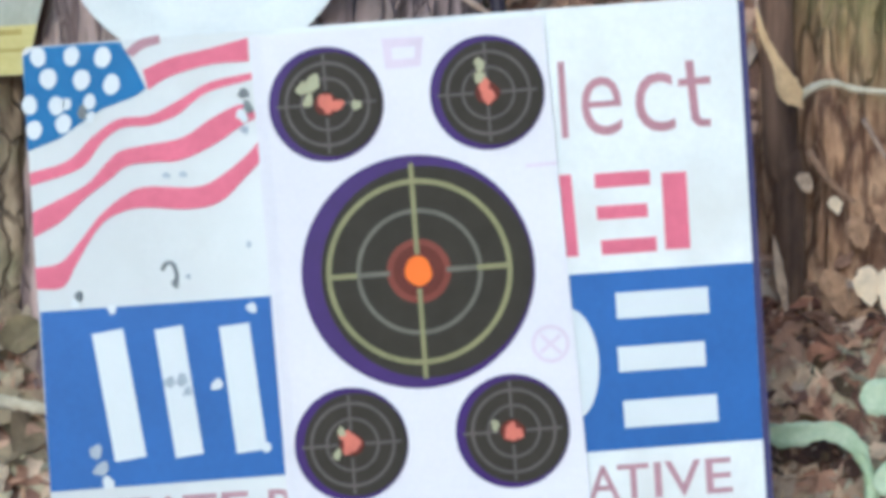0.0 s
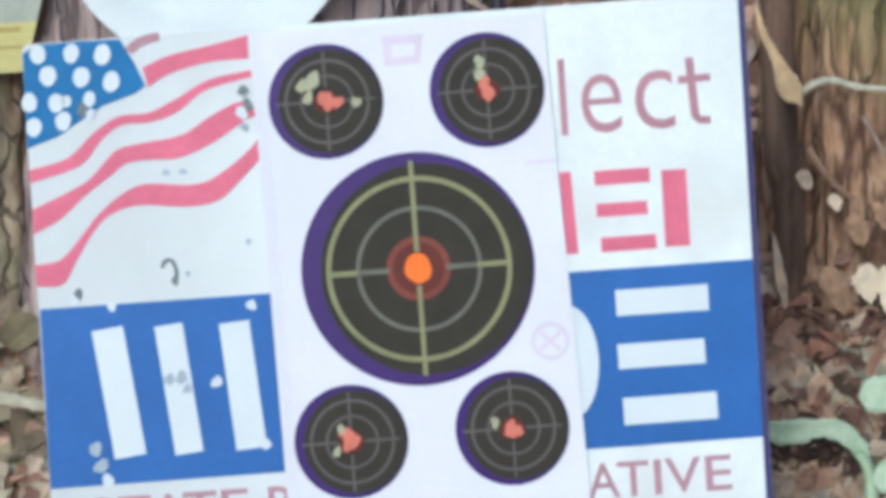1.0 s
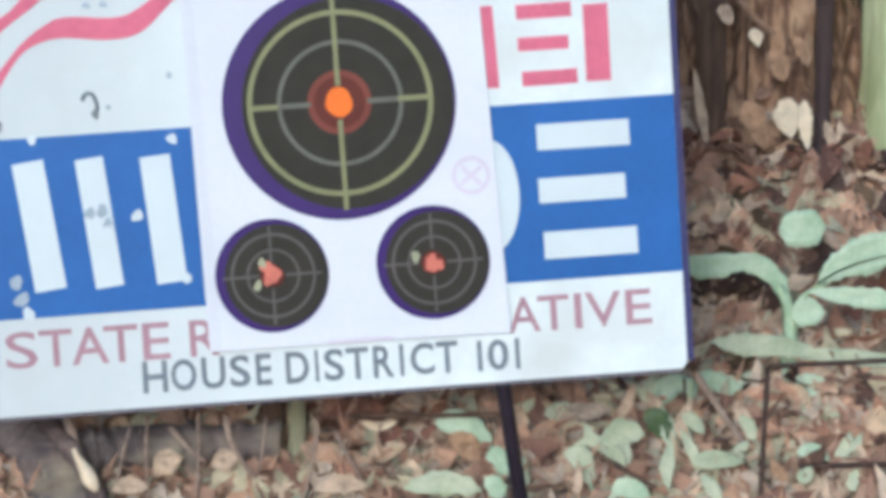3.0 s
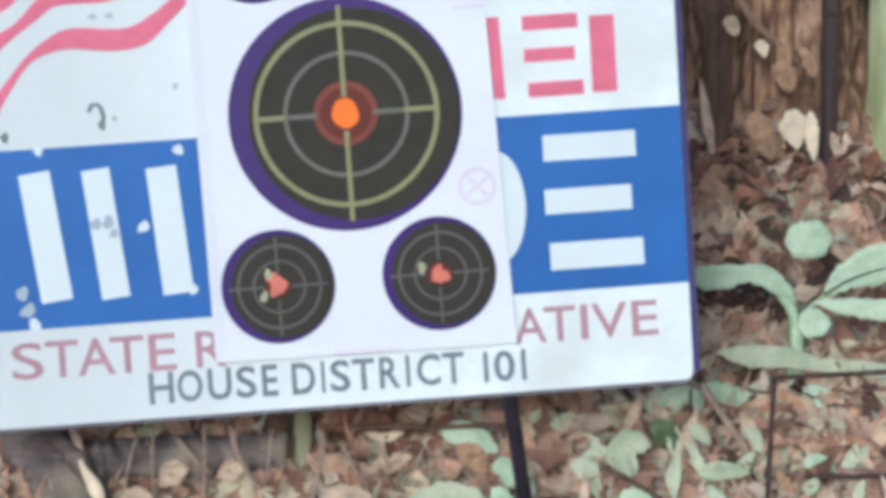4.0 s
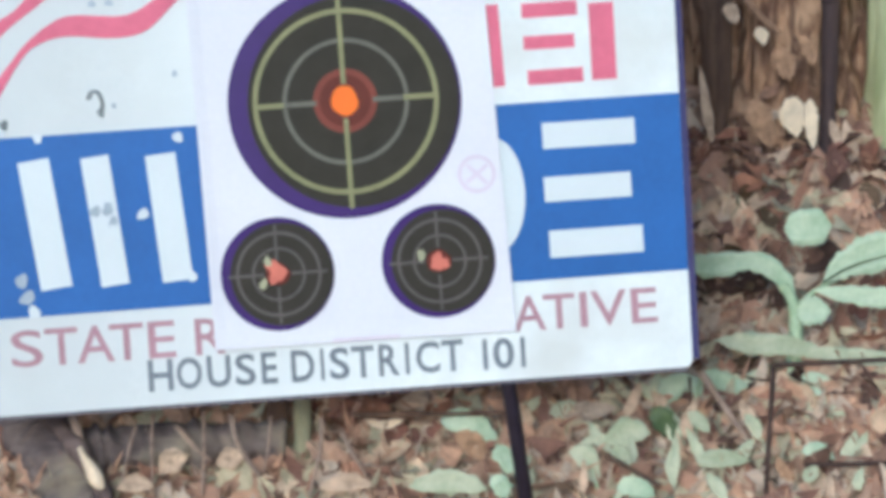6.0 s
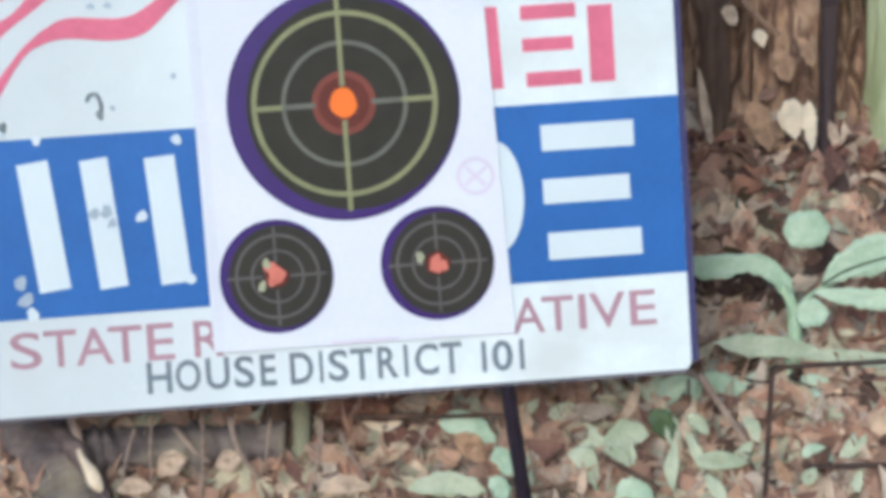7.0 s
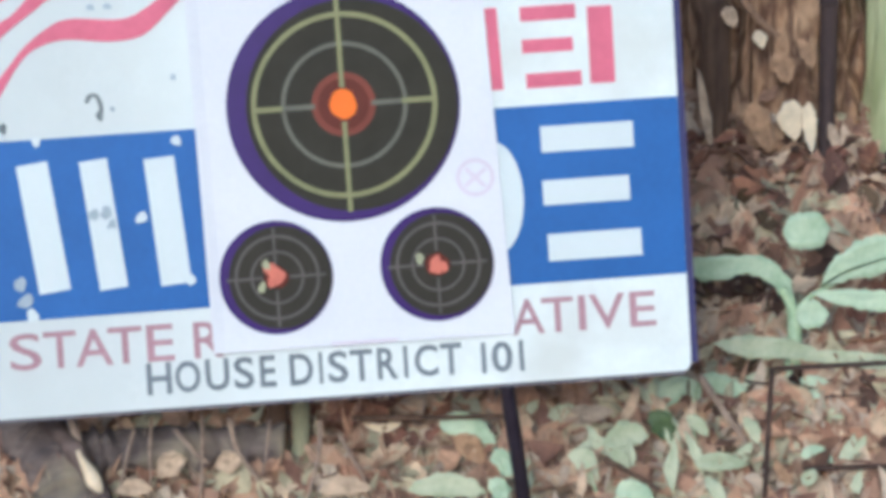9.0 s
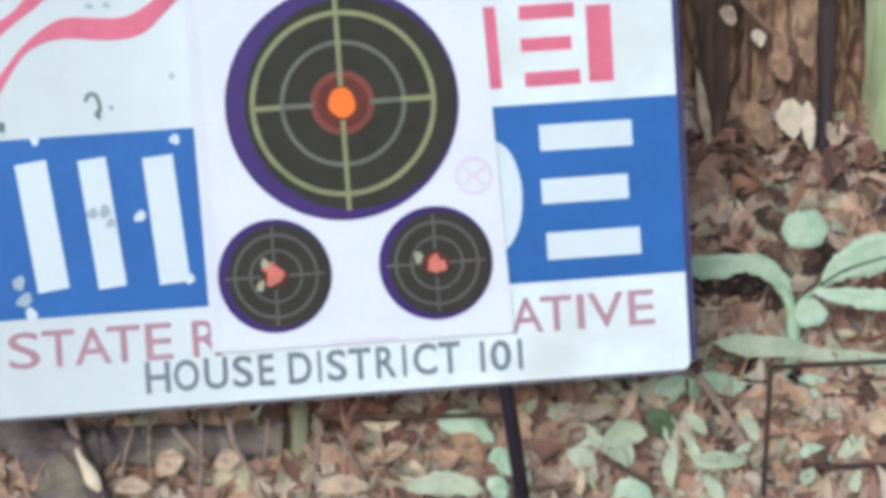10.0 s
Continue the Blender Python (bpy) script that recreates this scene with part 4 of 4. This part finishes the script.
# ---- leaf litter ----
def litter_leaf(rnd, length, width):
    """Vertices and faces of one curled, ragged dead leaf lying at the origin, tip along x."""
    vs, fs = [], []
    curl, cup, twist = rnd.uniform(-0.5, 0.8), rnd.uniform(0.0, 0.6), rnd.gauss(0, 0.7)
    shape = (0.06, 0.55, 0.9, 1.0, 0.72, 0.05)
    n = len(shape)
    bend = rnd.gauss(0, 0.25)
    for i in range(n):
        t = i / (n - 1) - 0.5
        z = curl * length * t * t
        mid = bend * length * t * t
        for e in (-1, 0, 1):
            w = shape[i] * width * 0.5 * rnd.uniform(0.55, 1.3) * e
            vs.append((t * length, mid + w * math.cos(twist * t), z + cup * abs(w) + w * math.sin(twist * t) + (0.0012 * rnd.gauss(0, 1) if e else 0)))
    for i in range(n - 1):
        a = 3 * i
        fs += [(a, a + 3, a + 4, a + 1), (a + 1, a + 4, a + 5, a + 2)]
    return vs, fs


rnd = random.Random(21)


def lie(x, y, rnd, up=0.012):
    z = ground_z(x, y)
    e = 0.02
    nrm = Vector((ground_z(x - e, y) - ground_z(x + e, y), ground_z(x, y - e) - ground_z(x, y + e), 2 * e)).normalized()
    q = nrm.to_track_quat("Z", "Y") @ Euler((rnd.gauss(0, 0.34), rnd.gauss(0, 0.34), rnd.uniform(0, 6.28))).to_quaternion()
    return Vector((x, y, z)) + nrm * rnd.uniform(0.002, up), q


V, F = [], []
for k in range(16000):
    if k < 7000:
        x, y = rnd.uniform(-0.6, 0.85), rnd.uniform(0.0, 1.3)
    else:
        x, y = rnd.gauss(0.1, 2.2), rnd.gauss(0.4, 1.9)
    if -0.40 < x < -0.06 and 0.095 < y < 0.15 and rnd.random() < 0.85:
        continue
    if 9200 <= k < 11200:
        x, y = rnd.uniform(0.24, 0.64), rnd.uniform(0.18, 0.44)
    if 7000 <= k < 9200:
        x, y = rnd.uniform(-0.45, 0.6), rnd.uniform(0.0, 0.18)
    p, q = lie(x, y, rnd)
    vs, fs = litter_leaf(rnd, rnd.uniform(0.024, 0.066), rnd.uniform(0.010, 0.034))
    o = len(V)
    V += [tuple(p + q @ Vector(v)) for v in vs]
    F += [tuple(i + o for i in f) for f in fs]
lm = bpy.data.meshes.new("leaf_litter")
lm.from_pydata(V, [], F)
lm.polygons.foreach_set("use_smooth", [True] * len(F))
lm.materials.append(LITTER)
litter = tagged(new("leaf_litter", lm), "brown and tan fallen leaves covering the bank", "leaf litter", kind="stuff")

shapes = []
for k in range(10):
    vs, fs = litter_leaf(rnd, 0.056 - 0.003 * k, 0.030 - 0.0012 * k)
    me = bpy.data.meshes.new("leaf")
    me.from_pydata(vs, [], fs)
    me.polygons.foreach_set("use_smooth", [True] * len(fs))
    me.materials.append(LEAF)
    shapes.append(me)
for k in range(36):
    x, y = (rnd.uniform(0.2, 0.48), rnd.uniform(0.03, 0.6)) if k % 2 else (rnd.uniform(-0.4, 0.48), rnd.uniform(0.03, 0.22))
    p, q = lie(x, y, rnd, 0.022)
    ob = new("leaf", shapes[k % 10])
    ob.matrix_basis = Matrix.LocRotScale(p, q, Vector.Fill(3, rnd.uniform(0.7, 1.15)))
    ob.parent = litter

# leaves lodged against the trunk's foot
for k in range(44):
    u, v = rnd.uniform(1370, 1660), 450 + 165 * rnd.random() ** 0.55
    if 1500 < u < 1592 and v < 580:
        u -= 95
    du = (u - 1505) * U / 0.085
    y = 0.48 - 0.100 * math.sqrt(max(0.05, 1 - du * du)) - 0.012
    ob = new("leaf", shapes[k % 10])
    ob.matrix_basis = Matrix.LocRotScale(at(u, v, y), Euler((1.2 + rnd.gauss(0, 0.5), rnd.gauss(0, 0.6), rnd.uniform(0, 6.28))), Vector.Fill(3, rnd.uniform(0.4, 0.8)))
    ob.parent = litter

# leaves of other colours: rust in the hollow under the sign, dark at the trunk's foot and lower right as painted shade,
# olive-grey beside the board
for count, mat, u0, u1, v0, v1, big in ((34, RUSTLEAF, 690, 920, 1020, 1150, 0.95), (50, RUSTLEAF, 1340, 1700, 600, 740, 0.95), (44, SHADELEAF, 1340, 1740, 620, 800, 0.95), (40, SHADELEAF, 1365, 1530, 800, 885, 0.9), (18, RUSTLEAF, 1590, 1720, 815, 890, 0.8), (30, SHADELEAF, 1400, 1720, 1000, 1170, 0.8), (46, GREYLEAF, -60, 110, 430, 880, 1.5)):
    own = [me.copy() for me in shapes]
    for me in own:
        me.materials[0] = mat
    for k in range(count):
        v = rnd.uniform(v0, v1)
        y = bank_depth(v) + 0.004
        p, q = lie(at(rnd.uniform(u0, u1), v, y).x, y, rnd, 0.026)
        ob = new("leaf", own[k % 10])
        ob.matrix_basis = Matrix.LocRotScale(p, q, Vector.Fill(3, big * rnd.uniform(0.6, 1.1)))
        ob.parent = litter

# dry grass and leaf stalks standing in the litter
V, F = [], []
for k in range(1100):
    x, y = rnd.uniform(-0.5, 0.6), rnd.uniform(0.01, 0.45)
    if k % 3 == 0:
        x, y = rnd.uniform(-0.45, 0.5), rnd.uniform(0.01, 0.14)
    z = ground_z(x, y)
    a, h, w = rnd.gauss(0, 0.7), rnd.uniform(0.015, 0.05), rnd.uniform(0.0007, 0.0024)
    d = Vector((math.sin(a), -0.35 + rnd.gauss(0, 0.25), abs(math.cos(a)))) * h
    side = Vector((math.cos(a), 0, -math.sin(a))) * w
    p = Vector((x, y, z))
    bend = Vector((rnd.gauss(0, 0.2) * h, 0, -0.1 * h))
    o = len(V)
    V += [tuple(q) for q in (p - side, p + side, p + d * 0.55 - side * 0.8 + bend * 0.3, p + d * 0.55 + side * 0.8 + bend * 0.3, p + d + bend)]
    F += [(o, o + 1, o + 3, o + 2), (o + 2, o + 3, o + 4)]
dm = bpy.data.meshes.new("dry_grass")
dm.from_pydata(V, [], F)
dm.materials.append(LITTER)
tagged(new("dry_grass", dm), "thin tan dry grass blades among fallen leaves", "dry grass", kind="stuff")
